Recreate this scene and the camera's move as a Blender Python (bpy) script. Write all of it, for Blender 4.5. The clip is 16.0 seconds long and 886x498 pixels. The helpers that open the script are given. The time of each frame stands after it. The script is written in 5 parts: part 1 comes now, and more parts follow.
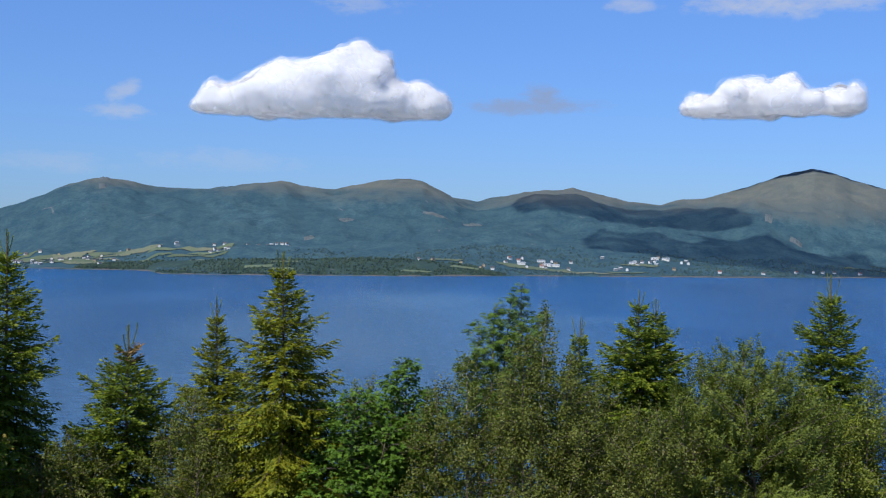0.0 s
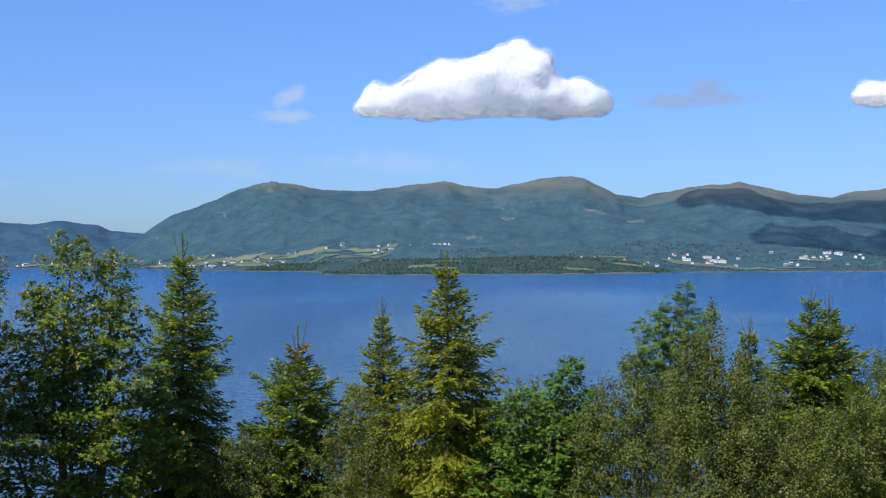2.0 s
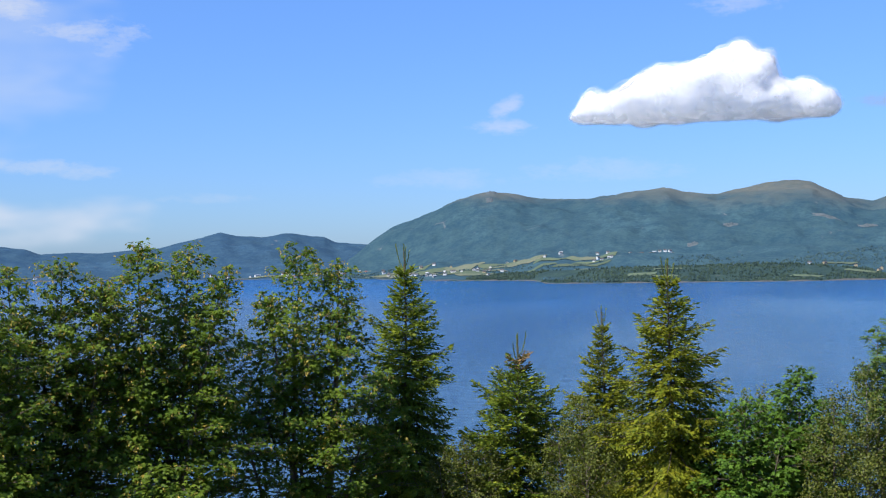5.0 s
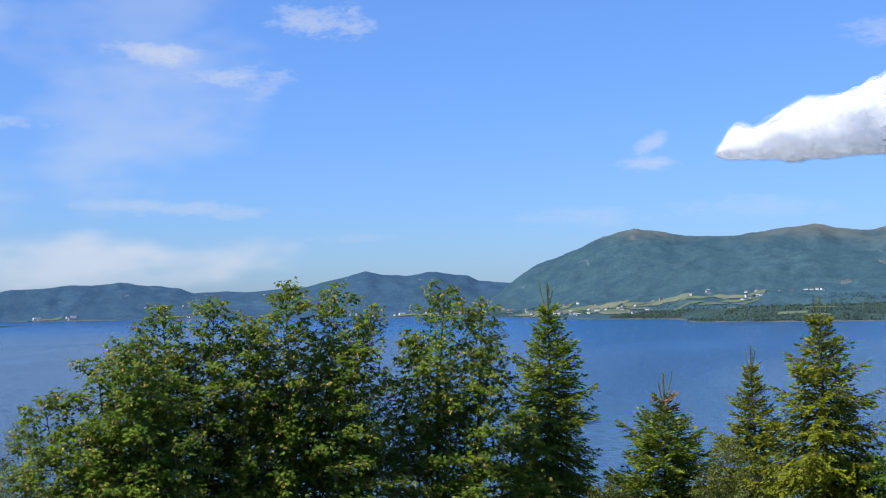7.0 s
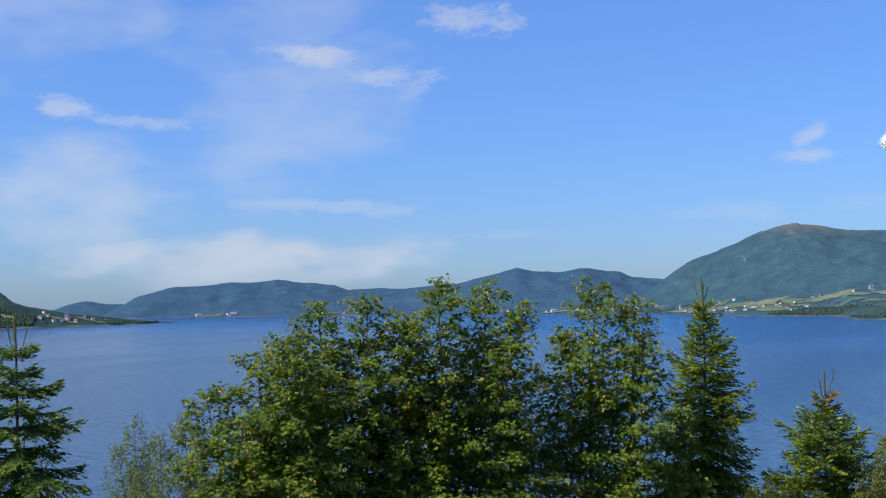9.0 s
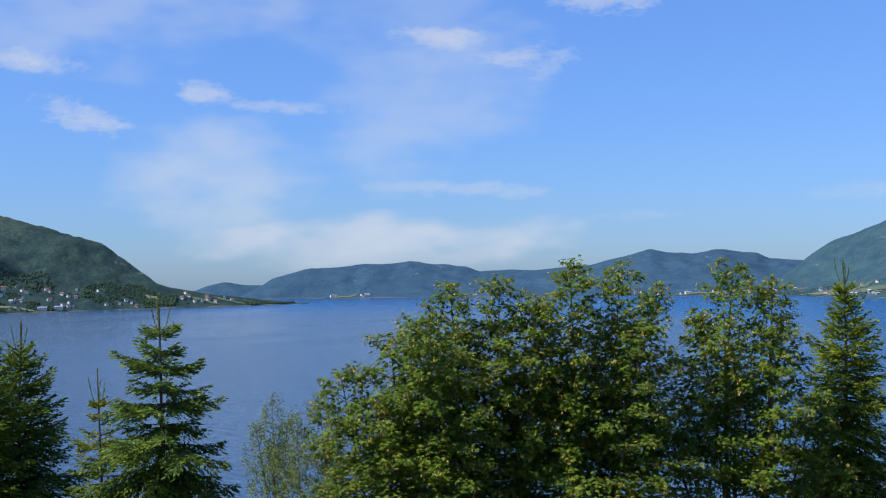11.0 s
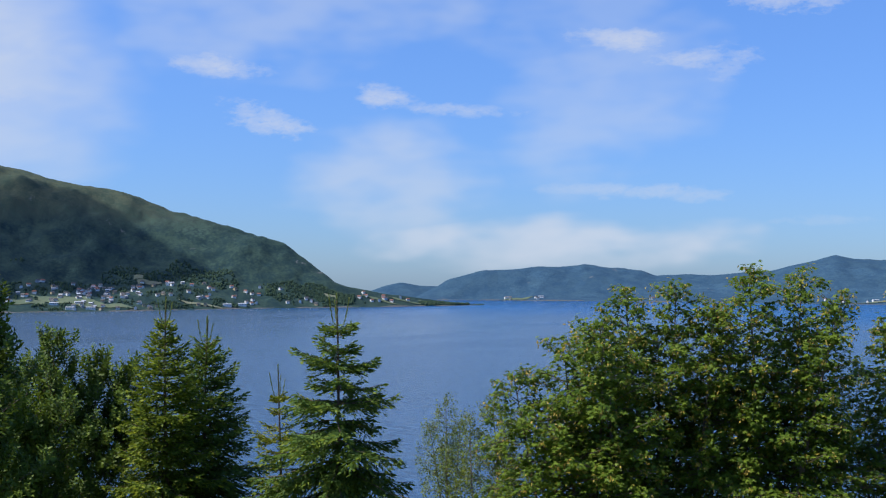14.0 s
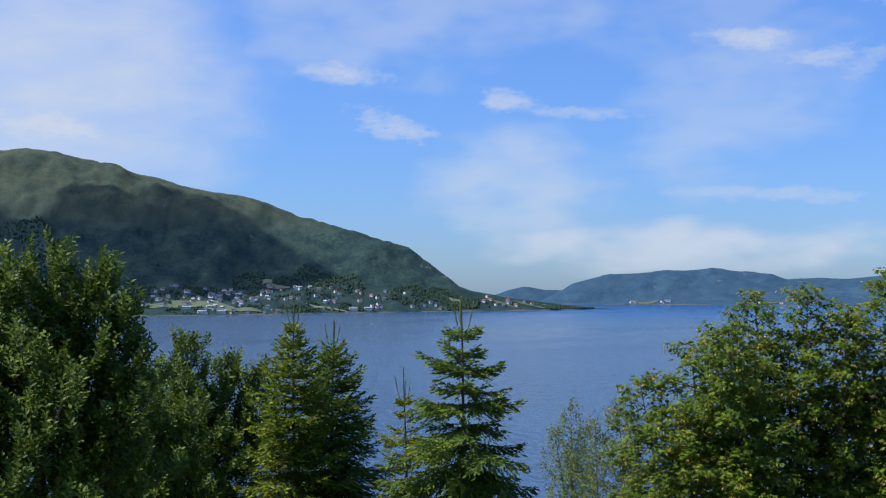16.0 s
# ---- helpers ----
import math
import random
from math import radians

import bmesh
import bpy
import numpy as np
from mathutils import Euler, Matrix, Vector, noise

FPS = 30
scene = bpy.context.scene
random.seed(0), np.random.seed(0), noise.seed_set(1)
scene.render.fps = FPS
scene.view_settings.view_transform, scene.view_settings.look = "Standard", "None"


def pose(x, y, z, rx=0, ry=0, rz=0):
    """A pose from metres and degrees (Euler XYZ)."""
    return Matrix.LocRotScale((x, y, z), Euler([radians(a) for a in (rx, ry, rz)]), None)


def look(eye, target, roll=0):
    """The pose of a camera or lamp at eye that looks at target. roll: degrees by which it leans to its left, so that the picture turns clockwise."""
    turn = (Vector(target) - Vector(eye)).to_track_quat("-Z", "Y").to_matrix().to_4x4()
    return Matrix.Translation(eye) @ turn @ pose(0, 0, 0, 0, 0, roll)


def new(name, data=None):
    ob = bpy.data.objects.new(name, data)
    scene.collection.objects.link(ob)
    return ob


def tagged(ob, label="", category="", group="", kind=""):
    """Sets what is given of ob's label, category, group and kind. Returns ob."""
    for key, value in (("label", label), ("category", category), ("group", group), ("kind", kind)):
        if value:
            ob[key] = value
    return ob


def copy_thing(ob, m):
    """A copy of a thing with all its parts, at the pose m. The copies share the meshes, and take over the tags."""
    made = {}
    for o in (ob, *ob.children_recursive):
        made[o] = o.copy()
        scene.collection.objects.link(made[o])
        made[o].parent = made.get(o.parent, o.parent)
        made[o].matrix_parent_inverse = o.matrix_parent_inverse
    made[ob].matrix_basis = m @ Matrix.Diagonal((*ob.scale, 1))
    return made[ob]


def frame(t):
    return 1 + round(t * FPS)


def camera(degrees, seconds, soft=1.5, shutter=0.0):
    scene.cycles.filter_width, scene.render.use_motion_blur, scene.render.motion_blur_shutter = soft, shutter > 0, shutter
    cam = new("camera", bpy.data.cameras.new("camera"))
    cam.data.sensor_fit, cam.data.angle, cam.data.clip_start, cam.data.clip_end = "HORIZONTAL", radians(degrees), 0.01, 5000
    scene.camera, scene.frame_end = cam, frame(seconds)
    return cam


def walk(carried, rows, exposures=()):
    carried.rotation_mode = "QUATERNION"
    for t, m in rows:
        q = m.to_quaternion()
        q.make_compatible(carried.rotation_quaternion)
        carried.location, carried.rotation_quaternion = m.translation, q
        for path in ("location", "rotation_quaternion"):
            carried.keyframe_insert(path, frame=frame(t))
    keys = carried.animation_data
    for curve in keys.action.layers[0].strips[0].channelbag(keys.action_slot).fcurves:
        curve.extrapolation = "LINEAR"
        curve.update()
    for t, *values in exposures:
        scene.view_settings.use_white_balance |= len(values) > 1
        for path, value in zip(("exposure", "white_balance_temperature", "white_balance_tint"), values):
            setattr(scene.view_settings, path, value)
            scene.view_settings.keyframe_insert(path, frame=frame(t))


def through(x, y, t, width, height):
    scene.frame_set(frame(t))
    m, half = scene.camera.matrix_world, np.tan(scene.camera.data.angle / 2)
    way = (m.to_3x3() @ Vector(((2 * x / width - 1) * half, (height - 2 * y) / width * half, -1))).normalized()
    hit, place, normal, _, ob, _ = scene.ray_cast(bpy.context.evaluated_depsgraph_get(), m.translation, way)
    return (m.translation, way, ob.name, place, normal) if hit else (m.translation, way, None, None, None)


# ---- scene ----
EYE = 70.0                       # the viewpoint on the hillside, metres above the fjord
cam = camera(40.1, 16.0, soft=1.2)
ROWS = [  # seconds, yaw, pitch, roll
    (0.0, -0.000, -0.176, -0.757),
    (0.5, 2.083, 0.021, -0.590),
    (1.0, 3.695, -0.060, -0.108),
    (1.5, 5.541, 0.054, -0.078),
    (2.0, 7.649, -0.279, 0.162),
    (2.5, 9.371, -0.632, 0.284),
    (3.0, 11.434, -0.467, 0.475),
    (5.5, 19.244, 0.588, 0.961),
    (6.0, 20.818, 1.380, 1.013),
    (6.5, 23.203, 1.998, 0.823),
    (7.0, 24.643, 2.124, 0.906),
    (7.5, 26.609, 2.342, 0.788),
    (8.0, 28.240, 2.179, 1.007),
    (8.5, 30.017, 2.184, 0.934),
    (9.0, 31.777, 2.073, 0.957),
    (11.5, 39.490, 1.296, 0.716),
    (12.0, 40.975, 1.363, 0.471),
    (12.5, 42.345, 1.226, 0.398),
    (13.0, 43.529, 1.234, 0.183),
    (13.5, 44.572, 1.462, 0.103),
    (14.0, 46.228, 1.479, 0.036),
    (14.5, 47.656, 1.505, -0.176),
    (15.0, 49.288, 1.435, -0.002),
    (15.5, 50.633, 1.678, -0.246),
    (16.0, 52.078, 1.679, 0.096),
]
walk(cam, [(t, pose(0, 0, EYE, 90 + pitch, 0, yaw) @ pose(0, 0, 0, 0, 0, -roll)) for t, yaw, pitch, roll in ROWS],
     exposures=[(0.0, -0.25), (3.0, 0.1), (6.0, 0.14), (7.5, 0.02), (9.0, -0.05), (12.0, 0.0), (16.0, 0.0)])

# ---- sun and sky ----
SUN_AZ, SUN_EL = -148.0, 53.0     # degrees clockwise from +y, degrees up
sun = new("sun", bpy.data.lights.new("sun", "SUN"))
sun.data.energy, sun.data.angle, sun.data.color = 5.8, radians(0.5), (1.0, 0.95, 0.86)
sun_way = Vector((math.sin(radians(SUN_AZ)) * math.cos(radians(SUN_EL)), math.cos(radians(SUN_AZ)) * math.cos(radians(SUN_EL)), math.sin(radians(SUN_EL))))
sun.matrix_world = look(sun_way * 900, (0, 0, 0))

world = bpy.data.worlds.new("world")
scene.world = world
world.use_nodes = True


class Nodes:
    """A short hand for node trees."""

    def __init__(self, tree):
        self.tree = tree
        tree.nodes.clear()

    def add(self, kind, *links, operation=None, use_clamp=None, data_type=None):
        n = self.tree.nodes.new(kind)
        if operation:
            n.operation = operation
        if use_clamp is not None:
            n.use_clamp = use_clamp
        if data_type:
            n.data_type = data_type
        for i, v in enumerate(links):
            if v is not None:
                self.put(n.inputs[i], v)
        return n

    def put(self, socket, v):
        if isinstance(v, bpy.types.NodeSocket):
            self.tree.links.new(v, socket)
        elif isinstance(v, bpy.types.Node):
            self.tree.links.new(v.outputs[0], socket)
        else:
            socket.default_value = v

    def math(self, op, a, b=None, c=None, clamp=False):
        return self.add("ShaderNodeMath", a, b, c, operation=op, use_clamp=clamp).outputs[0]

    def noise(self, vector, scale, detail=4.0, rough=0.55, distortion=0.0):
        n = self.add("ShaderNodeTexNoise")
        self.put(n.inputs["Vector"], vector)
        n.inputs["Scale"].default_value, n.inputs["Detail"].default_value = scale, detail
        n.inputs["Roughness"].default_value, n.inputs["Distortion"].default_value = rough, distortion
        return n.outputs[0]

    def span(self, v, lo, hi, a=0.0, b=1.0, smooth=True):
        n = self.add("ShaderNodeMapRange", v, lo, hi, a, b)
        n.interpolation_type = "SMOOTHSTEP" if smooth else "LINEAR"
        return n.outputs[0]

    def mix(self, f, a, b):
        n = self.add("ShaderNodeMix", data_type="RGBA")
        self.put(n.inputs["Factor"], f), self.put(n.inputs["A"], a), self.put(n.inputs["B"], b)
        return n.outputs["Result"]


def sky_world():
    n = Nodes(world.node_tree)
    sky = n.add("ShaderNodeTexSky")
    sky.sky_type, sky.sun_disc, sky.sun_elevation, sky.sun_rotation = "NISHITA", False, radians(SUN_EL), radians(SUN_AZ)
    sky.altitude, sky.air_density, sky.dust_density, sky.ozone_density = 70.0, 1.0, 0.25, 2.2
    way = n.add("ShaderNodeTexCoord").outputs["Generated"]
    sep = n.add("ShaderNodeSeparateXYZ", way)
    az = n.math("MULTIPLY", n.math("ARCTAN2", sep.outputs[0], sep.outputs[1]), 57.2958)
    el = n.math("MULTIPLY", n.math("ARCSINE", sep.outputs[2]), 57.2958)
    flat = n.add("ShaderNodeCombineXYZ", az, n.math("MULTIPLY", el, 2.2), 0.0).outputs[0]
    wob = n.noise(flat, 0.55, 6.0, 0.6)
    fine = n.noise(flat, 1.7, 6.0, 0.62)
    streak = n.noise(n.add("ShaderNodeCombineXYZ", n.math("MULTIPLY", n.math("ADD", az, n.math("MULTIPLY", el, 1.3)), 0.35), n.math("MULTIPLY", n.math("SUBTRACT", el, n.math("MULTIPLY", az, 0.25)), 1.2), 0.0).outputs[0], 0.42, 3.0, 0.5, 0.5)
    wobble = n.math("ADD", n.math("MULTIPLY", n.math("SUBTRACT", wob, 0.5), 2.6), n.math("MULTIPLY", n.math("SUBTRACT", fine, 0.5), 1.7))

    def cloud(a, e, wa, we, amount, ragged, tilt=0.0, torn=None):
        da = n.math("SUBTRACT", az, a)
        de = n.math("SUBTRACT", el, n.math("ADD", n.math("MULTIPLY", da, tilt), e))
        x, y = n.math("DIVIDE", da, wa), n.math("DIVIDE", de, we)
        r = n.math("ADD", n.math("MULTIPLY", x, x), n.math("MULTIPLY", y, y))
        r = n.math("ADD", r, n.math("MULTIPLY", torn or wobble, ragged * 2.4))
        return n.span(r, 1.35, -0.25, 0.0, amount)

    broad = n.math("MULTIPLY", n.math("SUBTRACT", n.noise(flat, 0.28, 2.0, 0.5), 0.5), 3.0)
    # small fair-weather scraps: azimuth, elevation, half width, half height, cover, raggedness, tilt
    scraps = [(-14.9, 6.8, 0.8, 0.5, 0.7, 0.5, 0.4), (-15.1, 5.9, 1.4, 0.42, 0.65, 0.5, 0), (-3.9, 11.3, 2.6, 0.55, 0.45, 0.7, 0),
              (8.6, 11.2, 1.2, 0.4, 0.6, 0.6, 0), (15.4, 11.2, 4.6, 0.8, 0.85, 0.5, 0), (-38.0, 11.2, 2.2, 0.55, 0.75, 0.6, -0.06),
              (-33.8, 10.2, 2.3, 0.5, 0.6, 0.7, 0.05), (-33.0, 9.9, 0.9, 0.8, 0.4, 0.7, 0), (-30.2, 12.8, 2.4, 0.8, 0.65, 0.8, 0), (-36.6, 4.1, 2.6, 0.4, 0.5, 0.6, 0),
              (-34.4, 3.9, 1.8, 0.32, 0.45, 0.5, 0), (-39.6, 4.3, 2.6, 0.3, 0.35, 0.5, 0), (-49.0, 8.6, 1.3, 0.6, 0.8, 0.6, -0.1), (-45.6, 8.0, 2.8, 0.32, 0.6, 0.6, -0.05),
              (-56.8, 9.9, 2.3, 0.5, 0.8, 0.5, -0.04), (-54.6, 7.5, 2.0, 0.7, 0.7, 0.7, -0.2), (-68.0, 8.3, 3.0, 0.45, 0.35, 0.6, 0), (-29.0, 2.7, 2.2, 0.25, 0.25, 0.5, 0),
              (-17.7, 3.5, 3.4, 0.5, 0.25, 0.6, 0), (-10.2, 3.8, 3.6, 0.55, 0.28, 0.6, 0), (-70.6, 7.2, 2.6, 0.75, 0.9, 0.6, 0)]
    cover = 0.0
    for row in scraps:
        cover = n.math("MAXIMUM", cover, cloud(*row))
    grey = n.math("MAXIMUM", cloud(4.5, 6.95, 1.0, 0.7, 0.95, 0.4), cloud(4.2, 6.55, 3.4, 0.42, 0.9, 0.4))
    # thin high veils, and a pale bank low over the open fjord
    veil = 0.0
    for row in [(-38.5, 8.5, 5.5, 4.0, 0.42, 0.35, 0.3), (-48.5, 4.6, 5.0, 3.0, 0.62, 0.3, 0), (-69.5, 9.0, 9.0, 7.5, 0.95, 0.12, 0), (-41.0, 1.7, 9.5, 1.3, 0.9, 0.4, 0), (-54.0, 13.0, 12.0, 3.5, 0.42, 0.4, 0.1), (-39.0, 13.5, 5.0, 4.0, 0.3, 0.4, 0.3)]:
        veil = n.math("MAXIMUM", veil, cloud(*row, torn=broad))
    veil = n.math("MULTIPLY", veil, n.span(streak, 0.2, 0.7, 0.7, 1.0))
    tint = n.mix(n.span(el, -1.0, 13.0, smooth=False), (0.358, 0.55, 1.01, 1), (0.58, 0.84, 1.34, 1))
    col = n.add("ShaderNodeVectorMath", sky.outputs[0], tint, operation="MULTIPLY").outputs[0]
    col = n.mix(n.math("MULTIPLY", veil, 0.9), col, (4.8, 5.35, 6.35, 1))
    col = n.mix(n.math("MULTIPLY", grey, 0.8), col, (2.6, 3.3, 5.0, 1))
    col = n.mix(n.math("MULTIPLY", cover, n.span(fine, 0.22, 0.62, 0.36, 0.78)), col, (5.2, 5.5, 6.2, 1))
    back = n.add("ShaderNodeBackground", col, 0.128)
    n.add("ShaderNodeOutputWorld", back)


sky_world()


# ---- materials ----
def material(name):
    m = bpy.data.materials.new(name)
    m.use_nodes = True
    n = Nodes(m.node_tree)
    out = n.add("ShaderNodeOutputMaterial")
    b = n.add("ShaderNodeBsdfPrincipled")
    m.node_tree.links.new(b.outputs[0], out.inputs[0])
    return m, n, b, out


def world_place(n):
    return n.add("ShaderNodeNewGeometry").outputs["Position"]


def plain(name, a, b, scale=3.0, rough=0.7, bump=0.3, bump_scale=None, metal=0.0, vary=0.0):
    """Two tones at two scales with a fine relief."""
    m, n, p, _ = material(name)
    at = n.add("ShaderNodeTexCoord").outputs["Object"]
    f = n.math("ADD", n.math("MULTIPLY", n.noise(at, scale, 5.0), 0.6), n.math("MULTIPLY", n.noise(at, scale * 7.0, 4.0), 0.4))
    col = n.mix(n.span(f, 0.35, 0.65), (*a, 1), (*b, 1))
    if vary:
        r = n.add("ShaderNodeObjectInfo").outputs["Random"]
        col = n.mix(n.math("MULTIPLY", r, vary), col, (*[c * 0.45 for c in a], 1))
    n.put(p.inputs["Base Color"], col)
    p.inputs["Roughness"].default_value, p.inputs["Metallic"].default_value = rough, metal
    bp = n.add("ShaderNodeBump")
    bp.inputs["Strength"].default_value, bp.inputs["Distance"].default_value = bump, 0.02
    n.put(bp.inputs["Height"], n.noise(at, bump_scale or scale * 12.0, 4.0))
    n.put(p.inputs["Normal"], bp)
    return m


def leafy(name, dark, light, turn=None, turn_share=0.0, rough=0.45, through=0.3, patch_scale=1.5, gloss=0.16):
    """Foliage: each leaf takes its own tone; some have turned; light passes through."""
    m, n, p, out = material(name)
    r = n.add("ShaderNodeNewGeometry").outputs["Random Per Island"]
    at = n.add("ShaderNodeTexCoord").outputs["Object"]
    f = n.math("ADD", n.math("MULTIPLY", r, 0.38), n.math("MULTIPLY", n.noise(at, patch_scale, 3.0), 0.62))
    col = n.mix(n.span(f, 0.22, 0.74), (*dark, 1), (*light, 1))
    if turn:
        patch = n.math("MULTIPLY", n.span(n.noise(at, 1.6, 2.0), 0.42, 0.62), turn_share * 2)
        pick = n.math("LESS_THAN", n.math("FRACT", n.math("MULTIPLY", r, 37.7)), patch)
        col = n.mix(pick, col, (*turn, 1))
    n.put(p.inputs["Base Color"], col)
    p.inputs["Roughness"].default_value = rough
    p.inputs["Specular IOR Level"].default_value = gloss
    tr = n.add("ShaderNodeBsdfTranslucent")
    n.put(tr.inputs[0], n.mix(0.35, col, (0.25, 0.32, 0.02, 1)))
    mixed = n.add("ShaderNodeMixShader", through, p.outputs[0], tr.outputs[0])
    m.node_tree.links.new(mixed.outputs[0], out.inputs[0])
    return m


M_SPRUCE = leafy("spruce_needles", (0.03534, 0.06653, 0.008985), (0.1495, 0.2121, 0.01971), rough=0.6, through=0.3)
M_SPRUCE_TIP = leafy("spruce_new_growth", (0.1061, 0.1523, 0.01485), (0.2908, 0.3268, 0.02827), rough=0.55, through=0.3)
M_SPRUCE_MILD = leafy("spruce_soft_growth", (0.06, 0.1, 0.012), (0.2, 0.26, 0.026), rough=0.55, through=0.3)
M_SPRUCE_YEL = leafy("spruce_needles_yellowed", (0.05088, 0.06864, 0.006683), (0.2631, 0.2637, 0.01603), rough=0.6, through=0.3)
M_SPRUCE_BLUE = leafy("spruce_needles_bluish", (0.02961, 0.06384, 0.015), (0.1148, 0.1946, 0.0324), rough=0.6, through=0.3)
M_SHOOT = leafy("pale_leader_shoots", (0.13, 0.17, 0.04), (0.25, 0.28, 0.08), rough=0.55, through=0.3)
M_BROWN = leafy("spruce_needles_dead", (0.12, 0.075, 0.03), (0.26, 0.17, 0.07), rough=0.7, through=0.1)
M_SYC = leafy("sycamore_leaves", (0.05, 0.106, 0.015), (0.2, 0.28, 0.035), (0.4, 0.31, 0.06), 0.03, through=0.42)
M_SYC_LIGHT = leafy("young_sycamore_leaves", (0.05, 0.11, 0.014), (0.13, 0.235, 0.03))
M_SEED = leafy("sycamore_seeds", (0.34, 0.24, 0.045), (0.55, 0.41, 0.1), rough=0.6, through=0.2)
M_ROWAN = leafy("rowan_leaves", (0.07, 0.13, 0.02), (0.155, 0.245, 0.04))
M_BIRCH = leafy("birch_leaves", (0.058, 0.088, 0.013), (0.235, 0.275, 0.04), (0.22, 0.19, 0.05), 0.03, rough=0.46, through=0.36, gloss=0.2)
M_BIRCH_DULL = leafy("birch_leaves_dull", (0.042, 0.058, 0.012), (0.175, 0.2, 0.038), (0.18, 0.155, 0.045), 0.04, rough=0.46, through=0.36, gloss=0.2)
# dark tone lowered: the crowns' own shade is partly in this leaf colour
M_WILLOW = leafy("shaded_willow_leaves", (0.028, 0.06, 0.009), (0.155, 0.228, 0.033), rough=0.5)
M_SALLOW = leafy("sallow_leaves", (0.07343, 0.1038, 0.01666), (0.2348, 0.2862, 0.05265), rough=0.46, through=0.42, gloss=0.2)
M_BARK = plain("grey_brown_bark", (0.1, 0.075, 0.055), (0.2, 0.165, 0.13), 6.0, 0.85, 0.7)
M_BARK_PALE = plain("birch_bark", (0.5, 0.46, 0.4), (0.18, 0.15, 0.13), 5.0, 0.7, 0.5)
M_BARK_SPRUCE = plain("spruce_bark", (0.09, 0.065, 0.045), (0.16, 0.115, 0.075), 7.0, 0.9, 0.7)
M_GRASS = plain("rough_grass_ground", (0.05, 0.08, 0.02), (0.1, 0.1, 0.04), 0.6, 0.9, 0.6)
M_FIELD = plain("meadow_grass", (0.08, 0.12, 0.07), (0.12, 0.155, 0.085), 0.02, 0.9, 0.3, 0.5, vary=0.35)
M_HAY = plain("mown_hay_meadow", (0.16, 0.165, 0.11), (0.125, 0.15, 0.09), 0.02, 0.9, 0.3, 0.5)
M_ROCK = plain("bare_rock", (0.105, 0.122, 0.13), (0.06, 0.086, 0.098), 0.05, 0.9, 0.6, 0.3)
M_SHORE = plain("shore_stones", (0.11, 0.108, 0.1), (0.06, 0.06, 0.056), 0.08, 0.9, 0.6, 0.4)
M_WALL = [plain("white_boards", (0.8, 0.79, 0.76), (0.7, 0.69, 0.66), 0.8, 0.6), plain("ochre_boards", (0.5, 0.4, 0.25), (0.42, 0.33, 0.2), 0.8, 0.6),
          plain("red_boards", (0.3, 0.07, 0.05), (0.24, 0.06, 0.045), 0.8, 0.6), plain("grey_boards", (0.35, 0.36, 0.37), (0.28, 0.29, 0.3), 0.8, 0.6)]
M_ROOF = [plain("dark_roof_tiles", (0.06, 0.06, 0.065), (0.1, 0.095, 0.09), 1.0, 0.6), plain("red_roof_tiles", (0.25, 0.1, 0.07), (0.18, 0.08, 0.06), 1.0, 0.7),
          plain("pale_metal_roof", (0.5, 0.52, 0.55), (0.42, 0.44, 0.46), 1.0, 0.45)]
M_GLASS = plain("dark_window_glass", (0.03, 0.04, 0.05), (0.05, 0.06, 0.07), 1.0, 0.1, 0.0)


def mountain_material(name, forest_a, forest_b, heath_a, heath_b, lo, hi, tilt=0.0, patchy=0.2):
    """Woods below, open heath and bare rock above; the border is ragged."""
    m, n, p, _ = material(name)
    at = world_place(n)
    xyz = n.add("ShaderNodeSeparateXYZ", at)
    z = n.math("ADD", xyz.outputs[2], n.math("MULTIPLY", xyz.outputs[0], tilt))
    big, mid, small = n.noise(at, 0.004, 5.0, 0.6), n.noise(at, 0.02, 5.0, 0.65), n.noise(at, 0.11, 4.0, 0.7)
    line = n.math("ADD", z, n.math("ADD", n.math("MULTIPLY", n.math("SUBTRACT", big, 0.5), 130.0), n.math("MULTIPLY", n.math("SUBTRACT", mid, 0.5), 80.0)))
    woods = n.mix(n.span(n.math("ADD", n.math("MULTIPLY", mid, 0.5), n.math("MULTIPLY", small, 0.5)), 0.38, 0.62), (*forest_a, 1), (*forest_b, 1))
    woods = n.mix(n.span(n.math("ADD", big, n.math("MULTIPLY", n.math("SUBTRACT", n.math("ADD", mid, small), 1.0), 0.4)), 0.54, 0.66, 0.0, patchy), woods, (*[c * 1.6 for c in forest_b], 1))
    heath = n.mix(n.span(n.math("ADD", n.math("MULTIPLY", mid, 0.6), n.math("MULTIPLY", small, 0.4)), 0.36, 0.64), (*heath_a, 1), (*heath_b, 1))
    col = n.mix(n.span(line, lo, hi), woods, heath)
    rock = n.math("MULTIPLY", n.span(n.noise(at, 0.013, 6.0, 0.7, 0.8), 0.64, 0.72), 0.55)
    col = n.mix(rock, col, (0.2, 0.2, 0.2, 1))
    n.put(p.inputs["Base Color"], col)
    p.inputs["Roughness"].default_value, p.inputs["Specular IOR Level"].default_value = 0.95, 0.1
    b1 = n.add("ShaderNodeBump")
    b1.inputs["Strength"].default_value, b1.inputs["Distance"].default_value = 0.6, 7.0
    n.put(b1.inputs["Height"], n.math("ADD", n.math("MULTIPLY", mid, 0.7), n.math("MULTIPLY", small, 0.5)))
    n.put(p.inputs["Normal"], b1)
    return m


